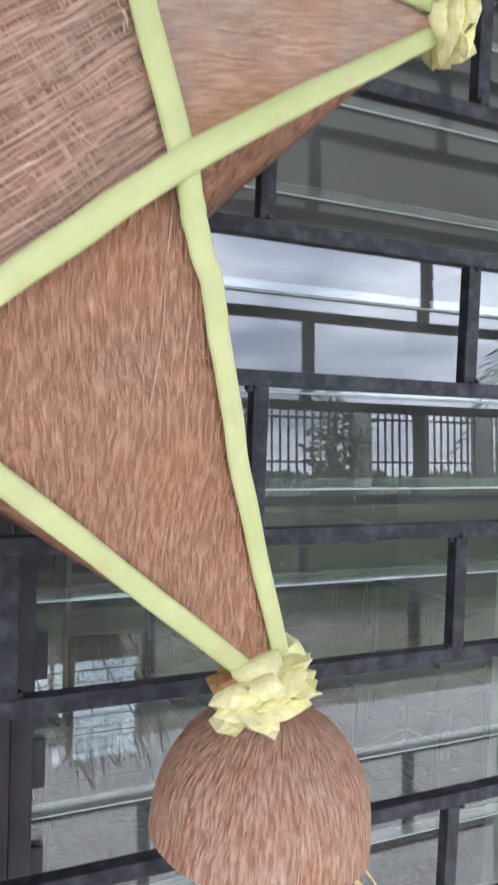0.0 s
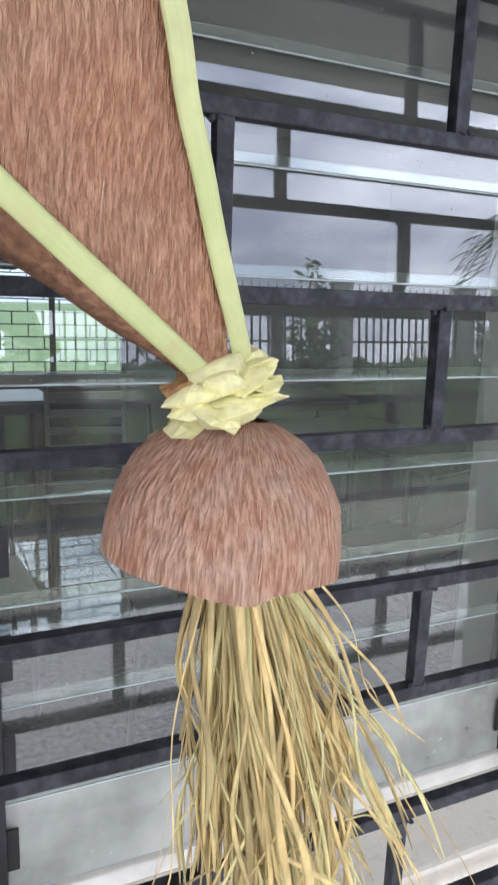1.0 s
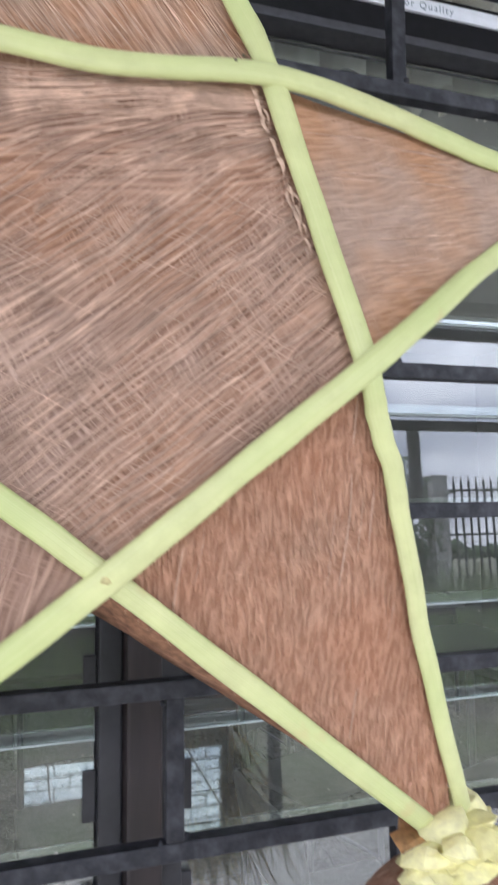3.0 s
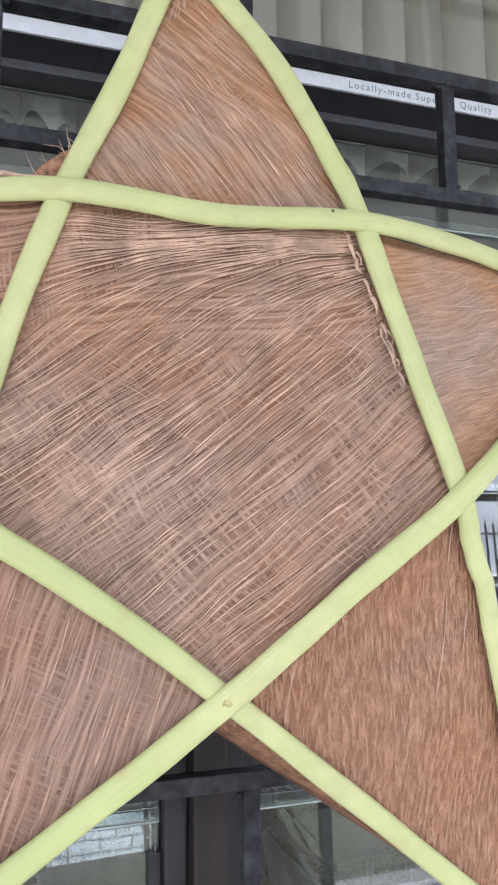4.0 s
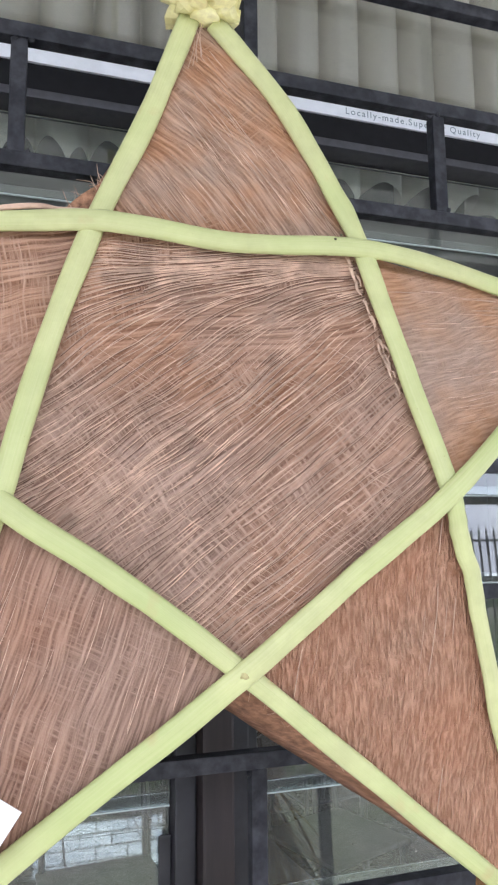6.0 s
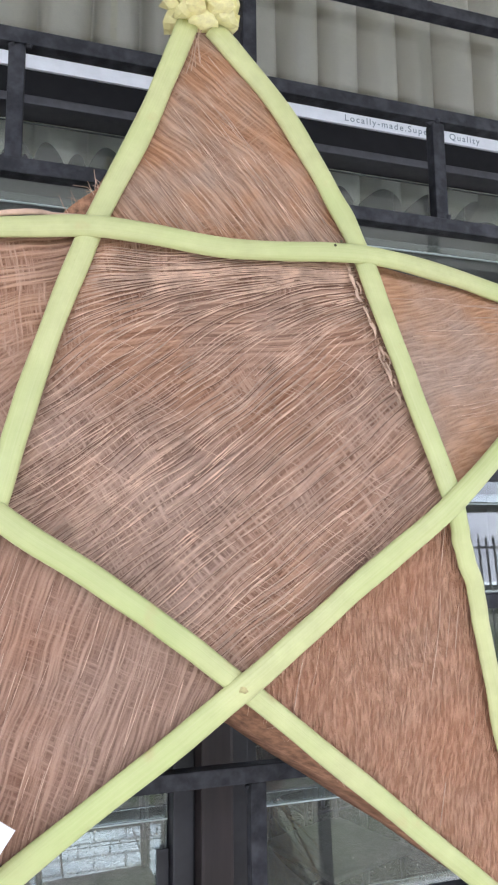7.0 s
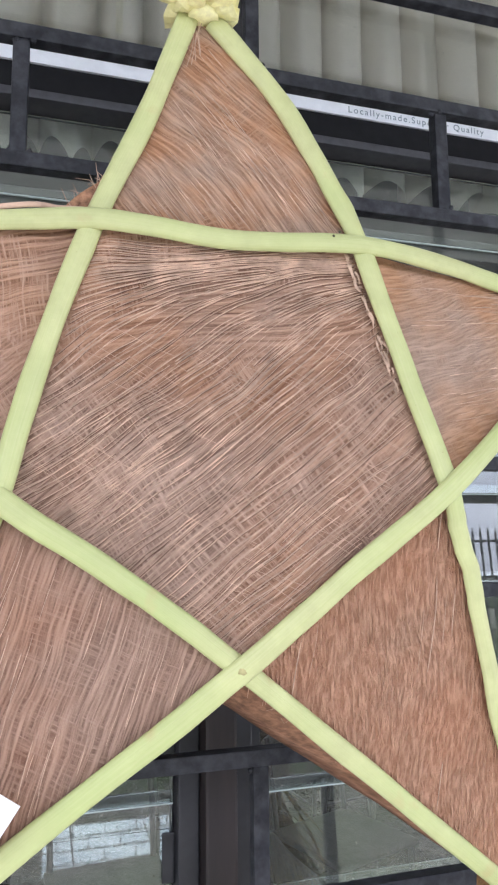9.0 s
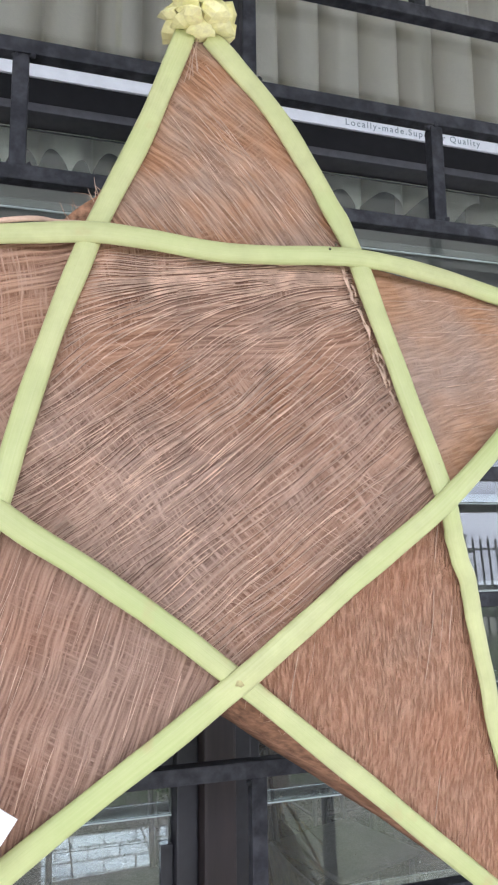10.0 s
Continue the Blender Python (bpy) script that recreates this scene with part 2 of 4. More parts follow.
def rib_material():
    """Fresh palm rib: streaks that run along it, paler worn faces and a few brown bruises."""
    m = material("fresh_palm_rib", (0.52, 0.535, 0.25), 0.42, spread=0.05, scale=60, second=(0.44, 0.51, 0.195), second_scale=9, second_amount=0.8, per_object=0.05, spec=0.35)
    n, l = m.node_tree.nodes, m.node_tree.links
    b = n["Principled BSDF"]
    colour = b.inputs["Base Color"].links[0].from_socket
    co = n.new("ShaderNodeTexCoord")
    for source, scale, stretch, lo, hi, tone, kind in (("UV", 1.0, (9, 5, 1), 0.42, 0.75, (0.62, 0.61, 0.34), "MIX"), ("UV", 1.0, (14, 3, 1), 0.5, 0.8, (0.4, 0.47, 0.15), "MIX"),
                                                       ("Object", 34.0, (1, 1, 1), 0.64, 0.74, (0.5, 0.4, 0.19), "MIX"), ("Object", 420.0, (1, 1, 1), 0.74, 0.78, (0.3, 0.22, 0.09), "MIX")):
        mp = n.new("ShaderNodeMapping")
        mp.inputs["Scale"].default_value = stretch
        l.new(co.outputs[source], mp.inputs["Vector"])
        t = n.new("ShaderNodeTexNoise")
        t.inputs["Scale"].default_value, t.inputs["Detail"].default_value = scale, 4.0
        l.new(mp.outputs["Vector"], t.inputs["Vector"])
        fac = n.new("ShaderNodeMapRange")
        fac.inputs["From Min"].default_value, fac.inputs["From Max"].default_value, fac.inputs["To Max"].default_value = lo, hi, 0.35 if source == "UV" else 0.6
        l.new(t.outputs["Fac"], fac.inputs["Value"])
        mx = n.new("ShaderNodeMix")
        mx.data_type, mx.blend_type = "RGBA", kind
        l.new(fac.outputs["Result"], mx.inputs["Factor"])
        l.new(colour, mx.inputs[6])
        mx.inputs[7].default_value = (*tone, 1)
        colour = mx.outputs[2]
        if stretch == (9, 5, 1):
            bp = n.new("ShaderNodeBump")
            bp.inputs["Distance"].default_value = 0.00025
            l.new(t.outputs["Fac"], bp.inputs["Height"])
            l.new(bp.outputs["Normal"], b.inputs["Normal"])
    l.new(colour, b.inputs["Base Color"])
    return m


M_strip = rib_material()
M_scar = material("bruise_brown", (0.09, 0.08, 0.04), 0.7, spread=0.2, scale=200)
M_bruise = material("bruise_tan", (0.47, 0.41, 0.18), 0.5, spread=0.15, scale=300)
M_leaf = material("folded_palm_leaf", (0.86, 0.8, 0.42), 0.45, spread=0.09, scale=160, stretch=(1, 1, 1), bump=0.0003,
                  second=(0.74, 0.69, 0.28), second_scale=60, second_amount=0.7, per_object=0.14, spec=0.4, translucent=0.05)
M_dryleaf = material("browned_leaf", (0.36, 0.2, 0.08), 0.7, spread=0.25, scale=160, bump=0.0005)
M_shell_in = material("shell_inside", (0.16, 0.09, 0.05), 0.7, spread=0.2, scale=120, bump=0.0006)
M_straw = material("dried_straw", (0.72, 0.57, 0.25), 0.5, spread=0.18, scale=120, stretch=(1, 1, 0.1), per_object=0.28,
                   second=(0.5, 0.33, 0.14), second_scale=30, second_amount=0.5, translucent=0.3)
M_straw_green = material("greenish_straw", (0.62, 0.56, 0.25), 0.48, spread=0.15, scale=120, stretch=(1, 1, 0.1), per_object=0.25, translucent=0.15)
M_iron = material("dusty_black_enamel", (0.012, 0.013, 0.017), 0.5, spread=0.25, scale=160, bump=0.0005,
                  second=(0.1, 0.1, 0.112), second_scale=75, second_amount=0.38, spec=0.35)
M_frame = material("dark_anodised_aluminium", (0.016, 0.016, 0.019), 0.4, 0.0, spread=0.15, scale=90, bump=0.0001,
                   second=(0.045, 0.045, 0.05), second_scale=20, second_amount=0.5)
M_black = material("matt_black_metal", (0.007, 0.007, 0.008), 0.65, spread=0.15, scale=60, spec=0.2)
M_lip = material("grey_aluminium_lip", (0.06, 0.06, 0.067), 0.4, 0.3, spread=0.1, scale=80)
M_post = material("dark_brown_post", (0.02, 0.013, 0.012), 0.5, spread=0.25, scale=60, stretch=(1, 1, 0.1), bump=0.0003)
M_label = material("pale_label_film", (0.78, 0.8, 0.84), 0.45, spread=0.03, scale=60)
M_ink = material("grey_print", (0.2, 0.25, 0.28), 0.6, spread=0.05)
M_paper = material("white_paper", (0.82, 0.82, 0.82), 0.7, spread=0.02, scale=60)
M_white = material("white_wall_paint", (0.8, 0.79, 0.76), 0.7, spread=0.05, scale=30, bump=0.0006, second=(0.68, 0.65, 0.6), second_scale=4, second_amount=0.4)
M_cream = material("cream_wall_paint", (0.72, 0.69, 0.6), 0.75, spread=0.05, scale=30, bump=0.0005, second=(0.6, 0.56, 0.48), second_scale=4, second_amount=0.4)
M_sill = material("dirty_cement_sill", (0.82, 0.76, 0.64), 0.85, spread=0.1, scale=55, bump=0.0008, second=(0.42, 0.35, 0.27), second_scale=55, second_amount=0.35)
M_soffit = material("grey_soffit", (0.5, 0.5, 0.48), 0.8, spread=0.06, scale=8, bump=0.001)
M_conc = material("walkway_cement", (0.5, 0.48, 0.45), 0.85, spread=0.12, scale=12, bump=0.002, second=(0.36, 0.35, 0.33), second_scale=1.2, second_amount=0.5)
M_grass = material("weedy_gravel", (0.2, 0.185, 0.145), 0.95, spread=0.4, scale=14, bump=0.02, second=(0.12, 0.15, 0.06), second_scale=0.7, second_amount=0.8)
M_lawn = material("lawn", (0.09, 0.14, 0.045), 0.9, spread=0.3, scale=6, bump=0.02, second=(0.17, 0.2, 0.09), second_scale=0.4, second_amount=0.6)
M_blade = material("grass_blades", (0.14, 0.21, 0.065), 0.7, spread=0.3, scale=5, translucent=0.2)
M_foliage = material("dark_foliage", (0.05, 0.09, 0.03), 0.55, spread=0.3, scale=8, translucent=0.15)
M_trunk = material("bark", (0.13, 0.1, 0.075), 0.9, spread=0.25, scale=30, bump=0.004)
M_pillar = material("bare_cement", (0.4, 0.39, 0.37), 0.9, spread=0.15, scale=10, bump=0.002, second=(0.2, 0.2, 0.19), second_scale=2, second_amount=0.5)
M_fence = material("black_fence_paint", (0.02, 0.02, 0.024), 0.5, spread=0.2, scale=30)
M_tile = material("glazed_floor_tile", (0.12, 0.12, 0.11), 0.035, spec=1.0, spread=0.4, scale=50, per_object=0.05, second=(0.09, 0.09, 0.08), second_scale=3, second_amount=0.5)
M_grout = material("floor_grout", (0.1, 0.095, 0.09), 0.9, spread=0.1, scale=30)
M_room = material("room_wall_paint", (0.2, 0.22, 0.19), 0.8, spread=0.05, scale=10, second=(0.16, 0.175, 0.15), second_scale=2, second_amount=0.4)
M_curtain = material("beige_curtain_cloth", (0.84, 0.79, 0.67), 0.9, spread=0.05, scale=300, bump=0.0002, second=(0.76, 0.71, 0.58), second_scale=9, second_amount=0.5, translucent=0.06)
M_seat = material("speckled_grey_seat", (0.3, 0.3, 0.29), 0.5, spread=0.3, scale=220, second=(0.22, 0.22, 0.21), second_scale=20, second_amount=0.5)
M_tube = material("painted_steel_tube", (0.1, 0.1, 0.11), 0.4, spread=0.1, scale=40)
M_top = material("laminate_tabletop", (0.36, 0.37, 0.36), 0.35, spread=0.06, scale=30)
M_far_glass = glass_material("dimming_window_glass", (0.6, 0.66, 0.65), 0.03)
M_glass = glass_material("louvre_glass", (0.88, 0.96, 0.93), 0.058)
M_edge = material("sky_lit_glass_edge", (0.5, 0.58, 0.55), 0.5, spread=0.05, scale=60)
# heavy film stands for the bright sill seen in the lowest blade
M_sill_haze = glass_material("sill_haze_glass", (0.9, 0.96, 0.94), 0.5)
M_clear = glass_material("clear_glass", (0.96, 0.98, 0.97), 0.02)


# ---- building tools ----
class Geo:
    """Collects the vertices and faces of one mesh."""

    def __init__(self):
        self.v, self.f = [], []

    def box(self, lo, hi, bevel=0.0):
        b = min(bevel, *[(h - l) * 0.45 for l, h in zip(lo, hi)])
        k = len(self.v)
        if b <= 0:
            self.v += [(x, y, z) for z in (lo[2], hi[2]) for y in (lo[1], hi[1]) for x in (lo[0], hi[0])]
            self.f += [tuple(k + i for i in q) for q in ((0, 2, 3, 1), (4, 5, 7, 6), (0, 1, 5, 4), (2, 6, 7, 3), (0, 4, 6, 2), (1, 3, 7, 5))]
            return self
        bm = bmesh.new()
        bmesh.ops.create_cube(bm, size=1.0)
        for v in bm.verts:
            v.co = [l + (c + 0.5) * (h - l) for l, h, c in zip(lo, hi, v.co)]
        bmesh.ops.bevel(bm, geom=bm.edges[:], offset=b, segments=2, affect="EDGES", profile=0.6)
        bm.verts.index_update()
        self.v += [tuple(v.co) for v in bm.verts]
        self.f += [tuple(k + v.index for v in f.verts) for f in bm.faces]
        bm.free()
        return self

    def tube(self, pts, radii, sides=6, flat=1.0, up=(0, 1, 0), cap=True):
        """A tube along pts; flat squeezes it along up."""
        pts = [Vector(p) for p in pts]
        if isinstance(radii, (int, float)):
            radii = [radii] * len(pts)
        k, up = len(self.v), Vector(up)
        for i, p in enumerate(pts):
            t = (pts[min(i + 1, len(pts) - 1)] - pts[max(i - 1, 0)]).normalized()
            s = t.cross(up)
            s = s.normalized() if s.length > 1e-4 else Vector((1, 0, 0))
            u = s.cross(t)
            for j in range(sides):
                a = 2 * math.pi * j / sides
                self.v.append(tuple(p + radii[i] * (math.cos(a) * s + flat * math.sin(a) * u)))
        for i in range(len(pts) - 1):
            for j in range(sides):
                a, b = k + i * sides + j, k + i * sides + (j + 1) % sides
                self.f.append((a, b, b + sides, a + sides))
        if cap:
            self.f.append(tuple(k + j for j in reversed(range(sides))))
            self.f.append(tuple(k + (len(pts) - 1) * sides + j for j in range(sides)))
        return self

    def grid(self, rows):
        k, n = len(self.v), len(rows[0])
        for r in rows:
            self.v += [tuple(p) for p in r]
        for i in range(len(rows) - 1):
            for j in range(n - 1):
                a = k + i * n + j
                self.f.append((a, a + 1, a + n + 1, a + n))
        return self

    def blob(self, c, r, seed=0, rough=0.25):
        bm = bmesh.new()
        bmesh.ops.create_icosphere(bm, subdivisions=1, radius=1.0)
        k = len(self.v)
        bm.verts.index_update()
        for v in bm.verts:
            d = 1 + rough * noise.noise(v.co * 1.7 + Vector((seed * 3.1, seed, 0)))
            self.v.append(tuple(Vector(c) + Vector([q * s * d for q, s in zip(v.co, r)])))
        self.f += [tuple(k + v.index for v in f.verts) for f in bm.faces]
        bm.free()
        return self

    def weld(self):
        spot, index, kept = {}, [], []
        for v in self.v:
            key = tuple(round(q, 5) for q in v)
            if key not in spot:
                spot[key] = len(kept)
                kept.append(v)
            index.append(spot[key])
        self.v, self.f = kept, [tuple(index[q] for q in f) for f in self.f]
        return self

    def mesh(self, name, mat, smooth=False):
        me = bpy.data.meshes.new(name)
        me.from_pydata(self.v, [], self.f)
        me.materials.append(mat)
        if smooth:
            me.polygons.foreach_set("use_smooth", [True] * len(me.polygons))
        me.update()
        return me


def part(name, geo, mat, parent=None, label="", smooth=False):
    ob = new(name, geo.mesh(name, mat, smooth))
    ob.parent = parent
    if label:
        ob["label"] = label
    return ob


def spline(pts, steps=8):
    """A smooth line through pts."""
    pts = [Vector(p) for p in pts]
    ext = [2 * pts[0] - pts[1], *pts, 2 * pts[-1] - pts[-2]]
    out = []
    for i in range(1, len(ext) - 2):
        a, b, c, d = ext[i - 1:i + 3]
        for s in range(steps):
            t = s / steps
            out.append(0.5 * ((2 * b) + (c - a) * t + (2 * a - 5 * b + 4 * c - d) * t * t + (3 * b - a - 3 * c + d) * t ** 3))
    return out + [pts[-1]]


def thing(name, label, category, at=(0, 0, 0), group="", kind=""):
    ob = new(name)
    ob.location = at
    ob.empty_display_size = 0.05
    return tagged(ob, label, category, group, kind)


# ---- large structure ----
WALL, PANE, SILL = 0.562, 0.674, 0.80     # outer wall face, glass line, sill height
RIGHT, LEFT, HEAD = 0.875, -0.78, 2.62    # window opening

ground = part("ground", Geo().box((-150, -150, -0.3), (150, 150, -0.03)), M_grass)
tagged(ground, "weedy grey-brown gravel ground that reaches the horizon", "ground", kind="structure")
tagged(part("ground_lawn", Geo().box((-40, 6.6, -0.029), (40, 120, 0.0), 0.005), M_lawn), "green lawn behind the building", "lawn", kind="structure")
pavement = part("pavement", Geo().box((-12, -2.5, -0.029), (14, 0.555, 0.0), 0.01), M_conc)
tagged(pavement, "grey cement walkway along the building", "walkway", kind="structure")
wall = part("wall_front", Geo().box((-7, WALL, -0.02), (7, 0.80, SILL - 0.035)), M_white)
tagged(wall, "white painted wall below the louvre window", "wall", kind="structure")
tagged(part("wall_right", Geo().box((RIGHT, WALL, SILL - 0.035), (7, 0.80, 3.0)), M_cream), "cream painted wall beside the window", "wall", kind="structure")
tagged(part("wall_left", Geo().box((-7, WALL, SILL - 0.035), (LEFT, 0.80, 3.0)), M_cream), "cream painted wall beside the window", "wall", kind="structure")
tagged(part("wall_above", Geo().box((LEFT, WALL, HEAD), (RIGHT, 0.80, 3.0)), M_cream), "cream painted wall above the window", "wall", kind="structure")
tagged(part("sill", Geo().box((LEFT + 0.002, WALL - 0.004, SILL - 0.034), (RIGHT - 0.002, 0.69, SILL), 0.006), M_sill), "dirt-speckled cement window sill", "window sill", kind="structure")
tagged(part("sill_inside", Geo().box((LEFT + 0.002, 0.6905, SILL - 0.034), (RIGHT - 0.002, 0.815, SILL - 0.002), 0.004), M_white), "white painted inner window sill", "window sill", kind="structure")
tagged(part("ceiling_walkway", Geo().box((-12, -1.65, 2.72), (12, WALL - 0.003, 2.8)), M_soffit), "grey soffit over the walkway", "soffit", kind="structure")
tagged(part("trim_fascia", Geo().box((-12, -1.77, 2.66), (12, -1.653, 3.0), 0.01), M_soffit), "grey fascia board at the roof edge", "fascia", kind="structure")

# the room behind the glass
tagged(part("floor", Geo().box((-3, 0.803, -0.028), (4.5, 6.2, -0.006)), M_grout), "tiled floor with dark joints", "floor", kind="structure")
tagged(part("ceiling", Geo().box((-3.2, 0.803, 2.9), (4.7, 6.4, 3.0)), M_room), "plain room ceiling", "ceiling", kind="structure")
tagged(part("wall_west", Geo().box((-3.2, 0.803, -0.02), (-3.0, 6.4, 2.897)), M_room), "grey-green painted room wall", "wall", kind="structure")
tagged(part("wall_east", Geo().box((4.5, 0.803, -0.02), (4.7, 6.4, 2.897)), M_room), "grey-green painted room wall", "wall", kind="structure")
FAR = 6.2
OPENINGS = [(0.05, 1.78)]
far_wall = Geo()
far_wall.box((-2.997, FAR, -0.02), (4.497, 6.4, 0.74)).box((-2.997, FAR, 2.0), (4.497, 6.4, 2.897))
for a, b in ((-2.997, 0.05), (1.78, 4.497)):
    far_wall.box((a, FAR, 0.74), (b, 6.4, 2.0))
tagged(part("wall_north", far_wall, M_room), "far room wall with barred window openings", "wall", kind="structure")

# ---- the louvre windows ----
PITCH, LOW = 0.1007, 0.923
TILT = radians(2.6)


def louvre_window(name, x0, x1, label):
    w = thing(name, label, "window", (x0, PANE, SILL), kind="structure")

    def p(n, geo, mat, lab="", smooth=False, parent=None):
        geo.v = [(a - x0, b - PANE, c - SILL) for a, b, c in geo.v]
        return part(n, geo, mat, parent or w, lab, smooth)

    for a, b in ((x0, x0 + 0.021), (x1 - 0.021, x1)):
        stile = Geo().box((a, PANE - 0.022, SILL + 0.002), (b, PANE + 0.03, HEAD - 0.002), 0.002)
        p("window_frame", stile, M_frame, "dark metal side frame")
    p("head_rail", Geo().box((x0 + 0.0212, PANE - 0.018, 2.034), (x1 - 0.0212, PANE + 0.03, 2.09), 0.002), M_black, "black metal head rail")
    p("rail_lip", Geo().box((x0 + 0.0212, PANE - 0.026, 2.0242), (x1 - 0.0212, PANE + 0.012, 2.0335), 0.001), M_lip, "grey metal lip")
    p("bottom_rail", Geo().box((x0 + 0.0212, PANE - 0.012, SILL + 0.001), (x1 - 0.0212, PANE + 0.02, SILL + 0.022), 0.003), M_cream, "pale bottom rail")
    p("transom_frame", Geo().box((x0 + 0.0212, PANE - 0.01, HEAD - 0.03), (x1 - 0.0212, PANE + 0.02, HEAD - 0.002), 0.002), M_frame)
    up = p("pane", Geo().box((x0 + 0.022, PANE, 2.0905), (x1 - 0.022, PANE + 0.005, HEAD - 0.031)), M_clear, "fixed clear pane")
    up.visible_shadow = False
    z = LOW - PITCH
    tall, thick = 0.1117, 0.003
    while z < 2.0:
        top = min(z + tall, 2.022)
        low = max(z, SILL + 0.0225)
        lean_in = TILT + radians(0.12 * noise.noise(Vector((z * 17, x0 * 5, 2.0))))
        g = Geo().box((x0 + 0.0225, 0, low), (x1 - 0.0225, thick, top), 0.0008)
        y_low = PANE - 0.003
        g.v = [(a, y_low + b + (c - z) * math.tan(lean_in), c) for a, b, c in g.v]
        pane = p("louvre_pane", g, M_glass if z > SILL + 0.05 else M_sill_haze, "" if z > SILL + 0.05 else "lowest blade with the bright sill in it put in as pale haze")
        pane.visible_shadow = False
        # bright line of sky light on the blade's lower edge, as a pale strip
        if z > SILL:
            p("ground_edge", Geo().box((x0 + 0.0226, y_low + 0.0002, z - 0.0013), (x1 - 0.0226, y_low + 0.0028, z - 0.0001)), M_edge, "pale strip for the sky-lit ground glass edge", False, pane)
        for cx in (x0 + 0.0215, x1 - 0.0335):
            p("clip", Geo().box((cx, PANE - 0.007, low + 0.03), (cx + 0.012, PANE - 0.0036, low + 0.075), 0.001), M_frame)
        z += PITCH
    return w


louvre_window("window_1", 0.2, RIGHT - 0.003, "louvre window of clear glass blades in a dark metal frame")
louvre_window("window_2", LEFT + 0.003, 0.168, "louvre window of clear glass blades in a dark metal frame")
mullion = part("mullion", Geo().box((0.1685, PANE - 0.045, SILL + 0.002), (0.1995, 0.78, HEAD - 0.002), 0.003), M_post)
tagged(mullion, "dark brown post between two louvre windows", "window post", kind="structure")

label_strip = part("label_strip", Geo().box((LEFT + 0.05, PANE - 0.0215, 2.066), (RIGHT - 0.03, PANE - 0.0185, 2.082)), M_label)
label_strip.location = (0, 0, 0)
tagged(label_strip, "pale printed film strip along the window rail", "label")
words = bpy.data.curves.new("lettering", "FONT")
words.body, words.size, words.extrude, words.space_character = "Locally-made.Superior Quality", 0.0113, 0.0001, 1.28
words.materials.append(M_ink)
ink = new("lettering", words)
ink.matrix_world = pose(0.345, PANE - 0.0219, 2.0705, 90, 0, 0)
ink.parent = label_strip

# ---- the grille ----
LEVELS = [2.36, 2.24, 2.114, 1.997, 1.884, 1.772, 1.646, 1.531, 1.407, 1.294, 1.160, 1.052, 0.922, 0.80]
GY, HALF = 0.522, 0.0066
grille = thing("window_grille", "black painted iron grille of staggered square bars", "window grille", (0, GY, SILL))


def bar(lo, hi, name="bar"):
    g = Geo().box(lo, hi, 0.0012)
    g.v = [(a, b - GY + 0.002 * noise.noise(Vector((a * 6, c * 9, 1.0))), c - SILL + 0.0015 * noise.noise(Vector((a * 5, c * 30, 7.0)))) for a, b, c in g.v]
    return part(name, g, M_iron, grille)


for z in LEVELS:
    bar((LEFT - 0.1, GY - HALF, z - HALF), (RIGHT + 0.1, GY + HALF, z + HALF), "cross_bar")
beads = Geo()
for i in range(len(LEVELS) - 1):
    x, step = {3: (0.380, 0.391), 10: (0.575, 0.382)}.get(i, (0.570, 0.382) if i % 2 == 0 else (0.369, 0.382))
    while x > LEFT:
        x -= step
    while x < RIGHT:
        if x > LEFT:
            bar((x - HALF, GY - HALF + 0.0005, LEVELS[i + 1] + HALF), (x + HALF, GY + HALF - 0.0005, LEVELS[i] - HALF), "upright_bar")
            for z, s in ((LEVELS[i + 1] + HALF, 1), (LEVELS[i] - HALF, -1)):
                for q in range(4):
                    beads.blob((x + random.uniform(-0.011, 0.011), -HALF * random.uniform(0.2, 0.9), z - SILL + s * random.uniform(-0.001, 0.0025)),
                               [random.uniform(0.002, 0.0042) for _ in range(3)], seed=len(beads.v), rough=0.5)
        x += step
part("weld_beading", beads, M_iron, grille, "lumpy weld beading", True)["kind"] = "stuff"
for z in (0.80, 1.294, 1.772, 2.24):
    for x in (LEFT - 0.08, RIGHT + 0.08):
        bar((x - 0.006, GY + HALF, z - 0.006), (x + 0.006, WALL, z + 0.006), "wall_lug")

# ---- the star lantern ----
TIP = {"T": (0.103, 0.357, 1.912), "R": (0.408, 0.368, 1.737), "BR": (0.306, 0.356, 1.358), "BL": (-0.085, 0.372, 1.352), "L": (-0.19, 0.395, 1.742)}
CROSS = {"S1": (0.2375, 0.306, 1.607), "S2": (0.201, 0.334, 1.7565), "S3": (0.041, 0.353, 1.763), "S4": (0.1195, 0.324, 1.5115), "S5": (-0.006, 0.338, 1.601)}
TIP = {k: Vector(v) for k, v in TIP.items()}
CROSS = {k: Vector(v) for k, v in CROSS.items()}
MID = sum(CROSS.values(), Vector()) / 5 + Vector((0, -0.004, 0))
star = thing("star_lantern", "hanging star lantern of brown coconut fibre with pale green palm ribs", "star lantern", MID)


def star_part(name, geo, mat, label="", smooth=False, parent=None):
    geo.v = [tuple(Vector(v) - MID) for v in geo.v]
    return part(name, geo, mat, parent or star, label, smooth)


BACK = Vector((0, 0.0055, 0))   # the cloth lies behind the ribs


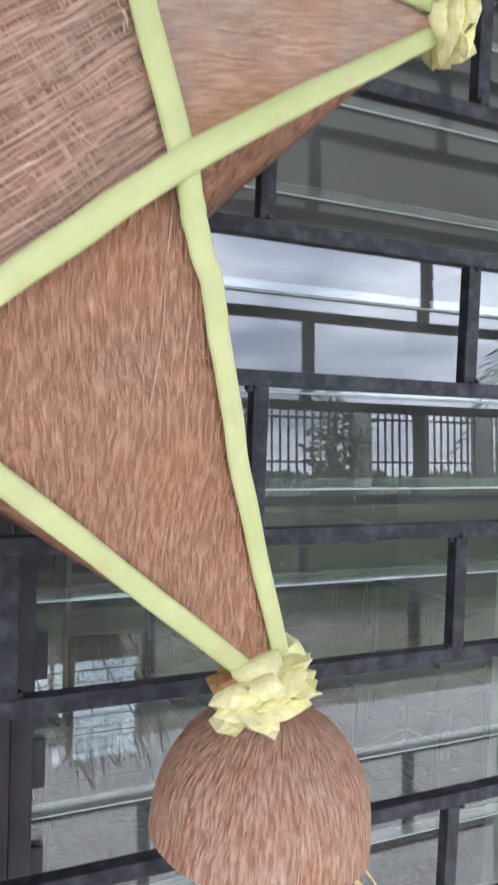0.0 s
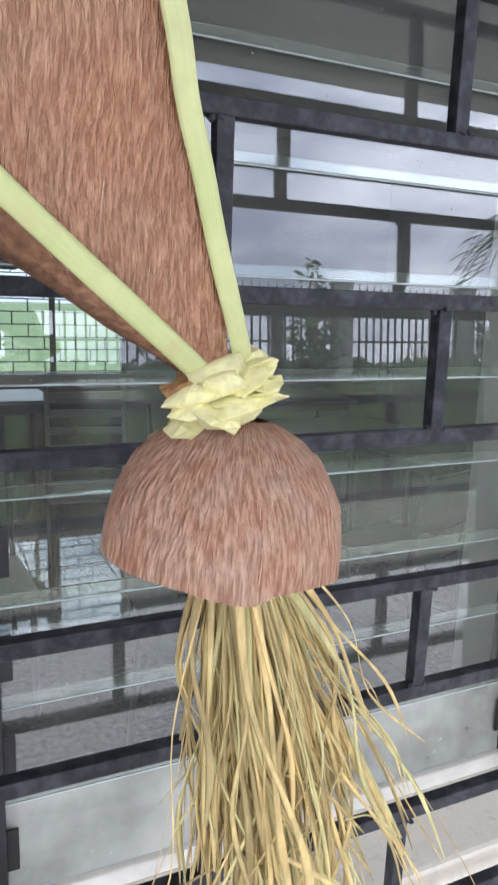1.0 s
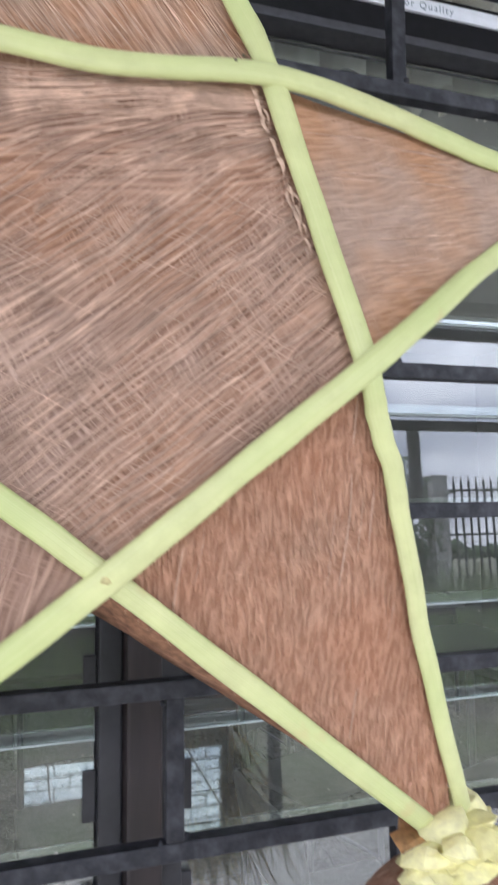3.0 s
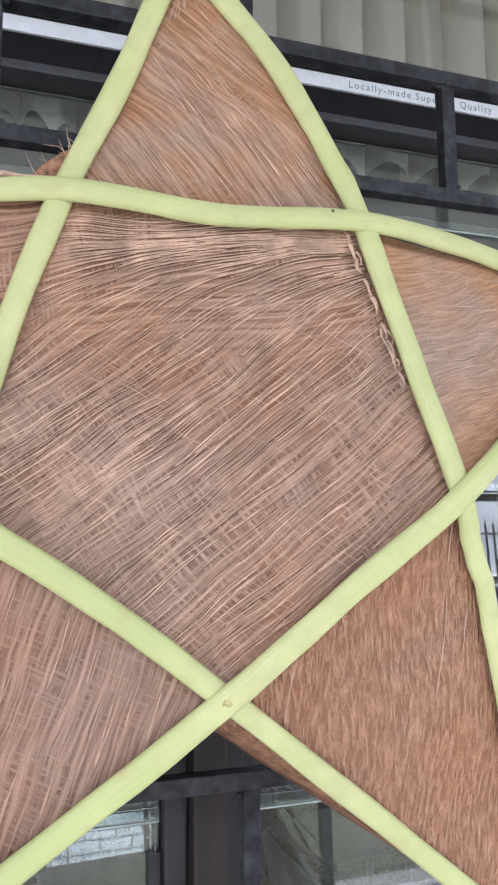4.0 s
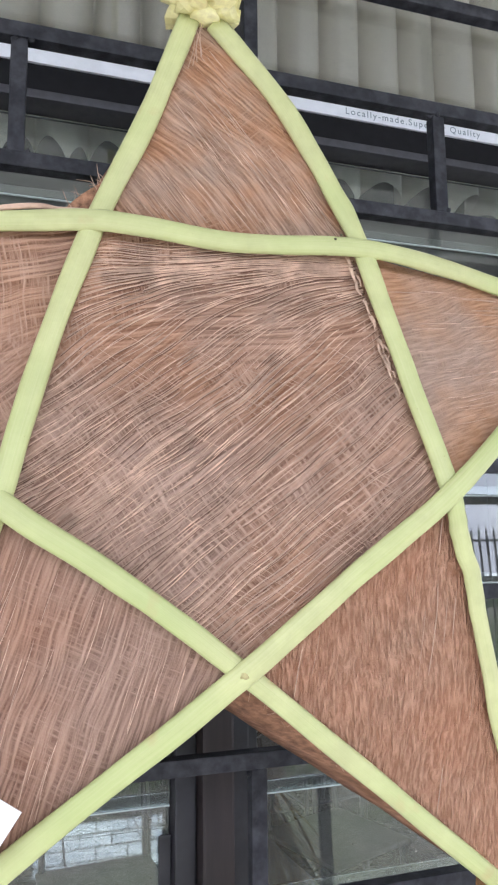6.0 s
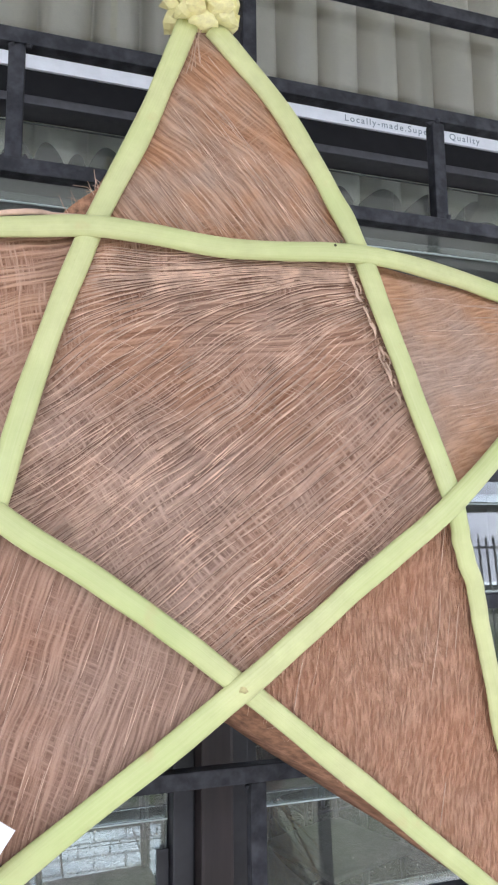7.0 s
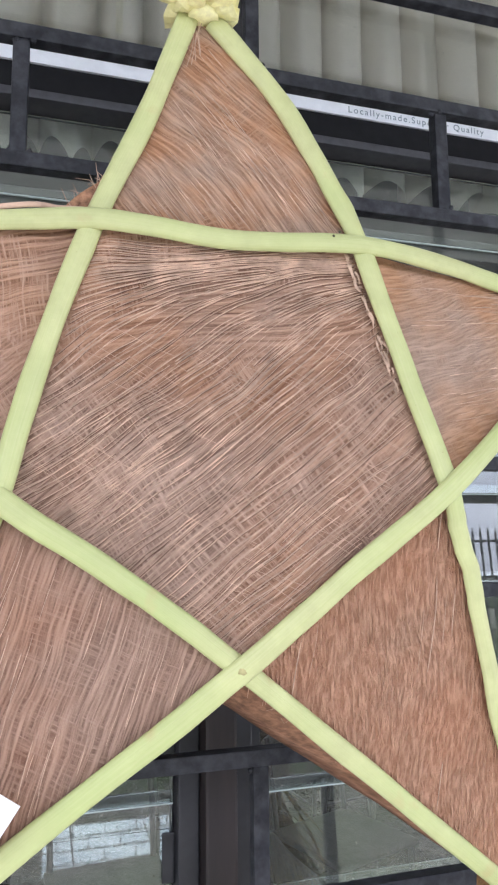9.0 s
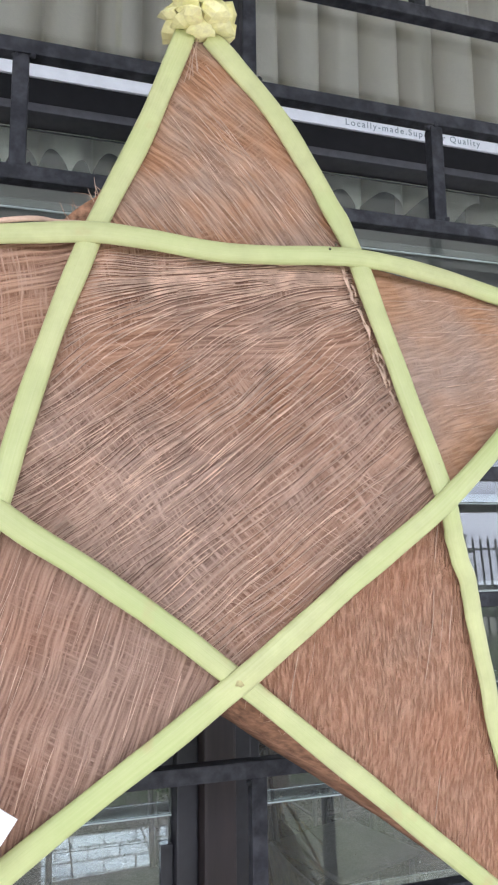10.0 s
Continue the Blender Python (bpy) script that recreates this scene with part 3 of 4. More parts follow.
def panel(corners, n=14, bulge=0.0, seed=0.0, bows=(0.0, 0.0)):
    """A slightly rumpled three-cornered sheet."""
    a, b, c = [Vector(p) + BACK for p in corners]
    g, ids = Geo(), {}
    out_b = Vector((b.z - a.z, 0, a.x - b.x)).normalized()
    out_c = Vector((c.z - a.z, 0, a.x - c.x)).normalized()
    out_b = out_b if out_b.dot(c - b) < 0 else -out_b
    out_c = out_c if out_c.dot(b - c) < 0 else -out_c
    for i in range(n + 1):
        for j in range(n + 1 - i):
            u, v = i / n, j / n
            w = 1 - u - v
            p = a * w + b * u + c * v + 4 * (out_b * bows[0] * w * u + out_c * bows[1] * w * v)
            p.y += -bulge * 27 * u * v * w + 0.0016 * noise.noise(Vector((p.x * 35, seed, p.z * 35)))
            ids[i, j] = len(g.v)
            g.v.append(tuple(p))
    for i in range(n):
        for j in range(n - i):
            g.f.append((ids[i, j], ids[i + 1, j], ids[i, j + 1]))
            if j < n - i - 1:
                g.f.append((ids[i + 1, j], ids[i + 1, j + 1], ids[i, j + 1]))
    return g


ring = ["S2", "S1", "S4", "S5", "S3"]
centre = Geo()
for i in range(5):
    g = panel((MID, CROSS[ring[i]], CROSS[ring[(i + 1) % 5]]), 12, 0.0, 2.0)
    k = len(centre.v)
    centre.v += g.v
    centre.f += [tuple(k + q for q in f) for f in g.f]
centre.weld()
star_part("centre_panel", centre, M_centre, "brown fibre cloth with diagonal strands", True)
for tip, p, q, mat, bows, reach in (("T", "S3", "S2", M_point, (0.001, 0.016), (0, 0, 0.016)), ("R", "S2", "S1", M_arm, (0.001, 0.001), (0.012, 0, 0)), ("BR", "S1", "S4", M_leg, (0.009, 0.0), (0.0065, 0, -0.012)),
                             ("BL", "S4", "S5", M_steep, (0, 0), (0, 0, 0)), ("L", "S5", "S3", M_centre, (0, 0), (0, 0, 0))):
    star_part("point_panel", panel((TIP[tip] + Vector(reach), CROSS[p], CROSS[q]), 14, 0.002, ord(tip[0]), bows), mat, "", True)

OUT = ["T", "S2", "R", "S1", "BR", "S4", "BL", "S5", "L", "S3"]
body, front, back = Geo(), [], []
for i in range(10):
    keys = (OUT[i], OUT[(i + 1) % 10])
    a, b = [(TIP[k] if k in TIP else CROSS[k]) for k in keys]
    ab, bb = [(TIP[k] + Vector((0, 0.035, 0)) if k in TIP else Vector((CROSS[k].x, 0.437, CROSS[k].z)) + (CROSS[k] - MID).normalized() * 0.032) for k in keys]
    rows = [[], [], []]
    for s in range(9):
        t = s / 8
        p, q = a.lerp(b, t), ab.lerp(bb, t)
        puff = Vector((p.x - MID.x, 0, p.z - MID.z)).normalized() * (0.004 + 0.004 * noise.noise(p * 40)) if 0 < s < 8 else Vector()
        rows[0].append(p + Vector((0, 0.006, 0)))
        rows[1].append(p.lerp(q, 0.5) + puff)
        rows[2].append(q + puff * noise.noise(p * 90))
        if s < 8:
            back.append(rows[2][-1])
    body.grid(rows)
k = len(body.v)
body.v += [tuple(p) for p in back] + [tuple(MID + Vector((0, 0.135, 0)))]
body.f += [(k + i, k + (i + 1) % len(back), k + len(back)) for i in range(len(back))]
body.weld()
star_part("body", body, M_body, "darker fibre sides and back", True)

T, R, BR, BL, L = [TIP[k] for k in ("T", "R", "BR", "BL", "L")]
S1, S2, S3, S4, S5 = [CROSS[k] for k in ("S1", "S2", "S3", "S4", "S5")]

flap = panel((S3.lerp(T, 0.24) + Vector((0.002, 0.002, 0)), S3 + Vector((-0.022, 0.003, 0.003)), S3 + Vector((-0.004, 0.001, -0.004))), 8, 0.002, 6.0, (0.004, 0.0))
star_part("frayed_flap", flap, M_body, "frayed brown corner of the cloth", True)

# loose strands on the cloth
strands = Geo()


def inside_centre(p):
    ok = True
    for i in range(5):
        a, b = CROSS[ring[i]], CROSS[ring[(i + 1) % 5]]
        ok &= (b.x - a.x) * (p.z - a.z) - (b.z - a.z) * (p.x - a.x) < -0.0008
    return ok


def cloth_y(p):
    best = None
    for i in range(5):
        a, b, c = MID, CROSS[ring[i]], CROSS[ring[(i + 1) % 5]]
        d = (b.z - c.z) * (a.x - c.x) + (c.x - b.x) * (a.z - c.z)
        u = ((b.z - c.z) * (p.x - c.x) + (c.x - b.x) * (p.z - c.z)) / d
        v = ((c.z - a.z) * (p.x - c.x) + (a.x - c.x) * (p.z - c.z)) / d
        w = 1 - u - v
        if best is None or min(u, v, w) > best[0]:
            best = (min(u, v, w), u * a.y + v * b.y + w * c.y)
    return best[1]


rnd = random.Random(4)


def lie(p):
    """The angle of the cloth's strands at p."""
    return radians(39 + 7 * noise.noise(Vector((p.x * 9, 0, p.z * 9))) - 34 * max(0.0, min(1.0, (p.z - 1.695) / 0.05)))


dark = Geo()
for k in range(185):
    p, line, gap, run = Vector((-0.035, 0, 1.33 + 0.0026 * k + rnd.uniform(-0.0009, 0.0009))), [], 0, rnd.randint(8, 70)
    r = rnd.choice((0.00016, 0.00022, 0.0003, 0.0004))
    for s in range(230):
        ang = lie(p) + radians(11 * noise.noise(Vector((p.x * 42, 2.0, p.z * 42))) + 6 * noise.noise(Vector((p.x * 110, k, p.z * 110))))
        p = p + Vector((math.cos(ang), 0, math.sin(ang))) * 0.0016
        if inside_centre(p) and gap <= 0 and len(line) < run:
            line.append((p.x, cloth_y(p) + BACK.y - 0.0007, p.z))
            continue
        if len(line) > 4:
            strands.tube(line, [r * 0.5] + [r] * (len(line) - 2) + [r * 0.4], 4)
            # thin dark line just below the strand, drawn in as its shade
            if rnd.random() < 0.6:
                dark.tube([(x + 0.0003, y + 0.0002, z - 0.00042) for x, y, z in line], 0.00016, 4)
        if line:
            line, gap, run = [], rnd.choice((1, 2, 4, 9)), rnd.randint(8, 80)
            r = rnd.choice((0.00014, 0.0002, 0.0003, 0.0004))
        gap -= 1
for i in range(220):
    p = Vector((rnd.uniform(-0.02, 0.24), 0, rnd.uniform(1.515, 1.7)))
    line, length, drift = [], rnd.uniform(0.01, 0.05), rnd.uniform(-6, 6)
    for s in range(12):
        if not inside_centre(p):
            break
        line.append((p.x, cloth_y(p) + BACK.y - 0.0006, p.z))
        ang = lie(p) + radians(drift - 66 + 14 * noise.noise(Vector((p.x * 55, i * 0.03, p.z * 55))))
        p = p + Vector((math.cos(ang), 0, math.sin(ang))) * length / 11
    if len(line) > 3:
        strands.tube(line, 0.00012, 4)
for a, q, c, deg, count in ((T, S3, S2, -52, 150), (R, S2, S1, 10, 60), (BR, S1, S4, 84, 16), (BL, S4, S5, 74, 70)):
    for i in range(count):
        u, v = sorted((rnd.random(), rnd.random()))
        p = a * u + q * (v - u) + c * (1 - v)
        line, length = [], rnd.uniform(0.012, 0.06)
        for s in range(9):
            d = (q.z - c.z) * (a.x - c.x) + (c.x - q.x) * (a.z - c.z)
            k1 = ((q.z - c.z) * (p.x - c.x) + (c.x - q.x) * (p.z - c.z)) / d
            k2 = ((c.z - a.z) * (p.x - c.x) + (a.x - c.x) * (p.z - c.z)) / d
            k3 = 1 - k1 - k2
            if min(k1, k2, k3) < 0.03:
                break
            line.append((p.x, k1 * a.y + k2 * q.y + k3 * c.y + BACK.y - 0.002 * 27 * k1 * k2 * k3 - 0.001, p.z))
            ang = radians(deg + 9 * noise.noise(Vector((p.x * 14, i * 0.02, p.z * 14))) + 6 * noise.noise(Vector((p.x * 50, i, p.z * 50))))
            p = p + Vector((math.cos(ang), 0, math.sin(ang))) * length / 8
        if len(line) > 3:
            r = rnd.choice((0.00012, 0.00018, 0.00028))
            strands.tube(line, [r * 0.5] + [r] * (len(line) - 2) + [r * 0.3], 4)
for a, q, count in ((S4, BR, 60), (BL, S4, 20), (S1, R, 50), (T.lerp(S3, 0.7), S3 + Vector((-0.018, 0, 0.004)), 25), (T, S3, 30), (S3, L, 16), (S2, S1, 20)):
    for i in range(count):
        t = rnd.random()
        p = a.lerp(q, t) + Vector((0, rnd.uniform(0.006, 0.03), 0))
        d = Vector((p.x - MID.x, 0, p.z - MID.z)).normalized()
        along = (q - a).normalized() * rnd.uniform(-1, 1)
        n_ = rnd.uniform(0.004, 0.013)
        strands.tube([p - d * 0.002, p + (d + along * 0.5) * n_ * 0.5, p + (d + along + Vector((0, rnd.uniform(-0.5, 0.5), 0))) * n_], [0.0003, 0.00022, 0.0001], 3)
ob = star_part("fibre_fuzz", strands, M_strand, "pale loose fibre strands")
ob["kind"] = "stuff"
ob = star_part("strand_gap_shade", dark, M_gap, "thin dark lines laid in as shade between the strands")
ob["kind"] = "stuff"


def rib(name, pts, width=0.0069, last=0.0062, lift=-0.001):
    """One palm rib bound over the cloth."""
    line = spline([Vector(p) + Vector((0, -lift, 0)) for p in pts], 9)
    n = len(line)
    radii = [(width + (last - width) * i / n) * (1 + 0.1 * noise.noise(Vector((i * 0.22, len(name), pts[0][0] * 9)))) for i in range(n)]
    line = [p + Vector([0.0008 * noise.noise(Vector((i * 0.3, k * 7.0, pts[0][2] * 9))) for k in range(3)]) for i, p in enumerate(line)]
    sides = 16
    g = Geo().tube(line, radii, sides, 0.5)
    ob = star_part("rib", g, M_strip, name, True)
    run = [0.0]
    for p, q in zip(line, line[1:]):
        run.append(run[-1] + (q - p).length)
    uv = ob.data.uv_layers.new(name="along")
    for face in ob.data.polygons:
        for k in face.loop_indices:
            v = ob.data.loops[k].vertex_index
            around = v % sides / sides
            uv.data[k].uv = (math.cos(2 * math.pi * around), 1.2 * run[v // sides] + 3 * pts[0][0])
    return ob


def between(a, b, t, dx=0.0, dy=0.0, dz=0.0):
    return a.lerp(b, t) + Vector((dx, dy, dz))


OV = Vector((0, -0.0035, 0))
RIB = "pale green palm rib"
rib(RIB, [T + Vector((0.011, 0, -0.004)), between(T, S2, 0.35, 0.0165), between(T, S2, 0.75, 0.0095), S2, between(S2, S1, 0.5), S1, between(S1, BR, 0.1, 0.001), between(S1, BR, 0.2, 0.0042), between(S1, BR, 0.35, 0.0048), between(S1, BR, 0.6, 0.0062), BR + Vector((0.013, 0, 0.006))], 0.0072, 0.005)
rib(RIB, [T + Vector((-0.006, 0, -0.004)), between(T, S3, 0.5, 0.0), S3, between(S3, S5, 0.5, -0.003), S5, between(S5, BL, 0.5), BL])
rib(RIB, [L, between(L, S3, 0.6, 0, 0, 0.003), S3 + OV, between(S3, S2, 0.5, 0, -0.002, -0.004), S2 + OV, between(S2, R, 0.35, 0.0, -0.002, 0.005), between(S2, R, 0.7, 0, 0, 0.004), R + Vector((-0.004, 0, 0.010))], 0.0066, 0.006)
rib(RIB, [R + Vector((-0.004, 0, -0.010)), between(R, S1, 0.5, 0, 0, -0.002), S1 + OV, between(S1, S4, 0.5, 0, -0.002), S4 + OV, between(S4, BL, 0.5), BL], 0.006, 0.0072)
rib(RIB, [L, between(L, S5, 0.5), S5 + OV * 0.6, between(S5, S4, 0.5, 0, -0.002, 0.003), S4, between(S4, BR, 0.5, 0.001), BR + Vector((-0.0065, 0, 0.006))], 0.0072, 0.0054)
for p, size in ((S2 + Vector((-0.021, -0.0066, 0.002)), 0.0011), (S2 + Vector((-0.017, -0.0066, 0.005)), 0.001)):
    star_part("scar", Geo().blob(p, (size, 0.0006, size * 0.8), 3), M_scar, "small brown bruise", True)
star_part("scar", Geo().blob(S4 + OV + Vector((0, -0.0018, 0)), (0.004, 0.0011, 0.003), 5), M_bruise, "pale brown bruise", True)
shred_rnd = random.Random(31)
shreds = Geo()
for k in range(26):
    p = S2.lerp(S1, shred_rnd.uniform(0.02, 0.62)) + Vector((shred_rnd.uniform(-0.0115, -0.0075), 0.0035, 0))
    d = (S1 - S2).normalized() * shred_rnd.uniform(0.004, 0.011)
    shreds.tube(spline([p, p + d * 0.5 + Vector((shred_rnd.gauss(0, 0.0008), -0.0008, 0)), p + d], 3), [0.0006, 0.0009, 0.0008, 0.0007, 0.0005, 0.0004, 0.0002], 5, 0.3)
for k in range(7):
    p = T + Vector((shred_rnd.uniform(-0.004, 0.006), 0.0005, shred_rnd.uniform(-0.012, -0.002)))
    d = Vector((shred_rnd.uniform(-0.25, 0.35), -0.04, -1)) * shred_rnd.uniform(0.012, 0.03)
    shreds.tube(spline([p, p + d * 0.5 + Vector((shred_rnd.gauss(0, 0.001), -0.001, 0)), p + d], 3), 0.00022, 4)
star_part("torn_edge", shreds, M_strand, "pale torn fibre along the cloth edge")["kind"] = "stuff"
edge = Geo().tube(spline([S3 + Vector((-0.006, 0.004, 0.008)), S3 + Vector((-0.02, 0.005, 0.0075)), S3 + Vector((-0.045, 0.007, 0.007)), between(S3, L, 0.6, 0, 0.006, 0.006)], 6), 0.0018, 8, 0.6)
star_part("cloth_edge", edge, M_strand, "pale folded cloth edge above the rib", True)


def rosette(at, axis, seed, size=1.0, label="pale yellow-green rosette of folded palm leaf"):
    """Leaf ribbon folded in a ring of overlapping loops round a neck."""
    ros = new("rosette")
    ros.parent = star
    ros.location = Vector(at) - MID
    ros["label"] = label
    ax = Vector(axis).normalized()
    side = ax.cross(Vector((0, 1, 0))).normalized()
    fwd = ax.cross(side)
    r = random.Random(seed)
    for layer, count in ((-1, 9), (0, 7), (1, 9)):
        for i in range(count):
            a = 2 * math.pi * (i + 0.33 * layer + r.uniform(-0.2, 0.2)) / count
            out = (math.cos(a) * side + math.sin(a) * fwd + ax * (0.12 * layer + r.uniform(-0.15, 0.15))).normalized()
            roll = r.uniform(-0.8, 0.8)
            tan = ax.cross(out).normalized()
            tan, up = tan * math.cos(roll) + ax * math.sin(roll), ax * math.cos(roll) - tan * math.sin(roll)
            reach = r.uniform(0.014, 0.02) * size
            wide, tall = r.uniform(0.0085, 0.0115) * size, r.uniform(0.005, 0.008) * size
            skew, off = r.uniform(-0.35, 0.35), r.uniform(-0.35, 0.35)
            g = Geo()
            for half in (1, -1):      # the two faces of one flat loop, closed at its outer fold
                rows = []
                for u in range(5):
                    c = u / 2 - 1.0
                    row = []
                    for v in range(5):
                        t = v / 4
                        w = wide * (0.3 + 0.7 * min(1.0, 1.7 * t) ** 0.7)
                        d = 0.0075 * size + reach * t * (1 - 0.14 * abs(c) + skew * c * 0.5 * t)
                        ridge = max(0.0, 1 - 0.8 * abs(c - off))
                        rise = half * tall * ridge * math.sin(math.pi * min(1.0, 0.12 + 0.88 * t)) ** 0.75
                        q = out * d + tan * (c * w) + up * rise + ax * (layer * 0.005 * size)
                        q += Vector([0.001 * size * noise.noise(q * 80 + Vector((i + k * 5, layer, seed))) for k in range(3)])
                        row.append(q - ax * (0.3 * q.dot(ax)))
                    rows.append(row)
                g.grid(rows)
            ob = part("leaf_fold", g, M_dryleaf if seed == 11 and layer == -1 and out.dot(Vector((-0.85, 0.45, 0))) > 0.8 else M_leaf, ros)
            md = ob.modifiers.new("thickness", "SOLIDIFY")
            md.thickness = 0.0006
    neck = Geo().tube([ax * -0.012 * size, ax * 0.012 * size], 0.0115 * size, 10)
    part("neck", neck, M_leaf, ros, "", True)
    return ros


rosette((0.305, 0.354, 1.36), (0.4, 0, -0.92), 11, 1.25)
rosette((0.415, 0.370, 1.738), (0.95, 0, 0.25), 12, 0.95)
rosette((0.106, 0.358, 1.918), (-0.05, 0, 1.0), 13, 0.95)

# hanging loop up to the soffit
hang = Geo().tube(spline([(0.106, 0.362, 1.92), (0.108, 0.364, 2.0), (0.11, 0.362, 2.3), (0.112, 0.36, 2.72)], 8), 0.0055, 8, 0.35)
star_part("hanger", hang, M_leaf, "pale leaf strip that the lantern hangs by", True)

# paper tag on the cloth
tag_geo = Geo()
tag_geo.box((-0.03, 0, -0.02), (0.03, 0.0006, 0.02))
tag = part("paper_tag", tag_geo, M_paper, star, "white paper tag")
tag.matrix_local = Matrix.Translation(Vector((-0.025, 0.336, 1.4525)) - MID) @ pose(0, 0, 0, 0, 33, -6)

# coconut half shell under the lower point
SHELL = Vector((0.307, 0.358, 1.277))
dome, inner = [], []
for i in range(15):
    t = i / 14
    row, row_in = [], []
    for j in range(97):
        a = 2 * math.pi * j / 96
        low = (a - 3.8) / 0.75 if a < 4.55 else (4.73 - a) / 0.18
        rim = 0.0035 * noise.noise(Vector((math.cos(a) * 1.6, math.sin(a) * 1.6, 3.0))) - (0.0042 * math.sin(1.57 * low) ** 1.5 if low > 0 else 0.0)
        ang = math.pi / 2 * (0.14 + 0.86 * t)
        r = 0.0605 * math.sin(ang) ** 0.93
        z = 0.071 * math.cos(ang) ** 0.9 + rim * t ** 3
        r *= 1 + 0.025 * noise.noise(Vector((math.cos(a) * 2, math.sin(a) * 2, t * 2 + 9)))
        row.append(Vector((r * math.cos(a), r * math.sin(a), z)))
        row_in.append(Vector((r * 0.93 * math.cos(a), r * 0.93 * math.sin(a), z - 0.004 * (1 - t))))
    dome.append(row)
    inner.append(row_in)
lean = pose(0, 0, 0, 0, 7, 0).to_3x3()


def to_star(rows):
    return [[SHELL + lean @ p for p in r] for r in rows]


shell_geo = Geo().grid(list(reversed(to_star(dome))))
shell = star_part("coconut_shell", shell_geo, M_shell, "half coconut shell with reddish-brown husk fibre", True)
uv = shell.data.uv_layers.new(name="round")
for face in shell.data.polygons:
    for k in face.loop_indices:
        v = shell.data.loops[k].vertex_index
        uv.data[k].uv = (v % 97 / 96 * 0.34, 0.085 * (v // 97) / 14)
lining = Geo().grid(to_star(inner)).grid(to_star([inner[-1], dome[-1]]))
star_part("shell_lining", lining, M_shell_in, "dark inner face of the shell", True)
hair = Geo()
for i in range(60):
    a, t = rnd.uniform(0, 2 * math.pi), rnd.uniform(0.1, 0.95)
    line = []
    for s in range(5):
        ti = min(1.0, t + s * rnd.uniform(0.018, 0.035))
        row = dome[min(14, int(ti * 14))]
        nxt = dome[min(14, int(ti * 14) + 1)]
        j = (a + 0.02 * s * noise.noise(Vector((i, s, 0)))) / (2 * math.pi) * 96
        f = ti * 14 - int(ti * 14)
        p = row[int(j) % 96].lerp(row[int(j) % 96 + 1], j % 1).lerp(nxt[int(j) % 96].lerp(nxt[int(j) % 96 + 1], j % 1), f)
        line.append(SHELL + lean @ (p * 1.006))
    hair.tube(line, [0.0001, 0.0002, 0.00025, 0.0002, 0.0001], 3)
ob = star_part("husk_fuzz", hair, M_strand, "short pale husk fibres")
ob["kind"] = "stuff"

# straw tassel
tassel = new("tassel")
tassel.parent, tassel.location = star, Vector((0.31, 0.358, 1.30)) - MID
tassel["label"] = "long tassel of dried yellow straw"
TAS = Vector((0.31, 0.358, 1.30))


def straw(seed, stray=False):
    r = random.Random(seed)
    a = r.uniform(0, 2 * math.pi)
    q = math.sqrt(r.random())
    top = Vector((0.002 + 0.0135 * q * math.cos(a), 0.0135 * q * math.sin(a), -0.004))
    length = r.uniform(0.15, 0.265) if not stray else r.uniform(0.24, 0.36)
    spread = 2.6 + 1.0 * r.random()
    end = Vector((top.x * spread + 0.022 + r.gauss(0, 0.012), top.y * spread + r.gauss(0, 0.014), -length))
    if stray:
        end.x += r.uniform(0.02, 0.12) if seed % 5 else -r.uniform(0.05, 0.075)
        end.z += 0.02
    elif r.random() < 0.3:
        end.x += r.uniform(0.02, 0.085)
    mid = top.lerp(end, 0.45) + Vector((r.gauss(0, 0.007), r.gauss(0, 0.006), 0))
    q3 = top.lerp(end, 0.75) + Vector((r.gauss(0.001, 0.005), r.gauss(0, 0.005), 0))
    if r.random() < 0.05:
        mid.x += r.choice((-0.026, 0.024))
    line = spline([top, top.lerp(mid, 0.4) + Vector((0, 0, 0.002)), mid, q3, end], 5)
    w = r.choice((0.001, 0.0014, 0.0018, 0.0023, 0.0028)) if not stray else r.choice((0.0006, 0.0009))
    n = len(line)
    ang = r.uniform(-0.9, 0.9)
    return Geo().tube(line, [w * (0.8 + 0.3 * math.sin(i * 0.4)) * (1 if i < n - 4 else (n - i) / 5) for i in range(n)], 6, 0.3, (math.sin(ang), math.cos(ang), 0.1))


for i in range(278):
    part("straw", straw(100 + i), M_straw if i % 5 else M_straw_green, tassel, "", True)
for i in range(22):
    part("straw", straw(900 + i, True), M_straw, tassel, "", True)


def broken_straw(seed):
    """A short bent bit caught across the others."""
    r = random.Random(seed)
    z = -r.uniform(0.13, 0.25)
    p = Vector((0.03 + r.gauss(0, 0.02) + 0.1 * max(0.0, -z - 0.17), r.gauss(-0.02, 0.025), z))
    a, n_ = r.uniform(-1.1, 1.1), r.uniform(0.035, 0.085)
    d = Vector((math.sin(a), r.uniform(-0.3, 0.3), -math.cos(a)))
    line = spline([p, p + d * n_ * 0.5 + Vector((r.gauss(0, 0.004), 0, r.gauss(0, 0.004))), p + d * n_ + Vector((r.gauss(0, 0.01), 0, -0.006))], 5)
    w = r.choice((0.0006, 0.0009, 0.0013))
    return Geo().tube(line, [w] * (len(line) - 1) + [w * 0.3], 5, 0.35)


for i in range(60):
    part("straw", broken_straw(2000 + i), M_straw if i % 3 else M_straw_green, tassel, "", True)

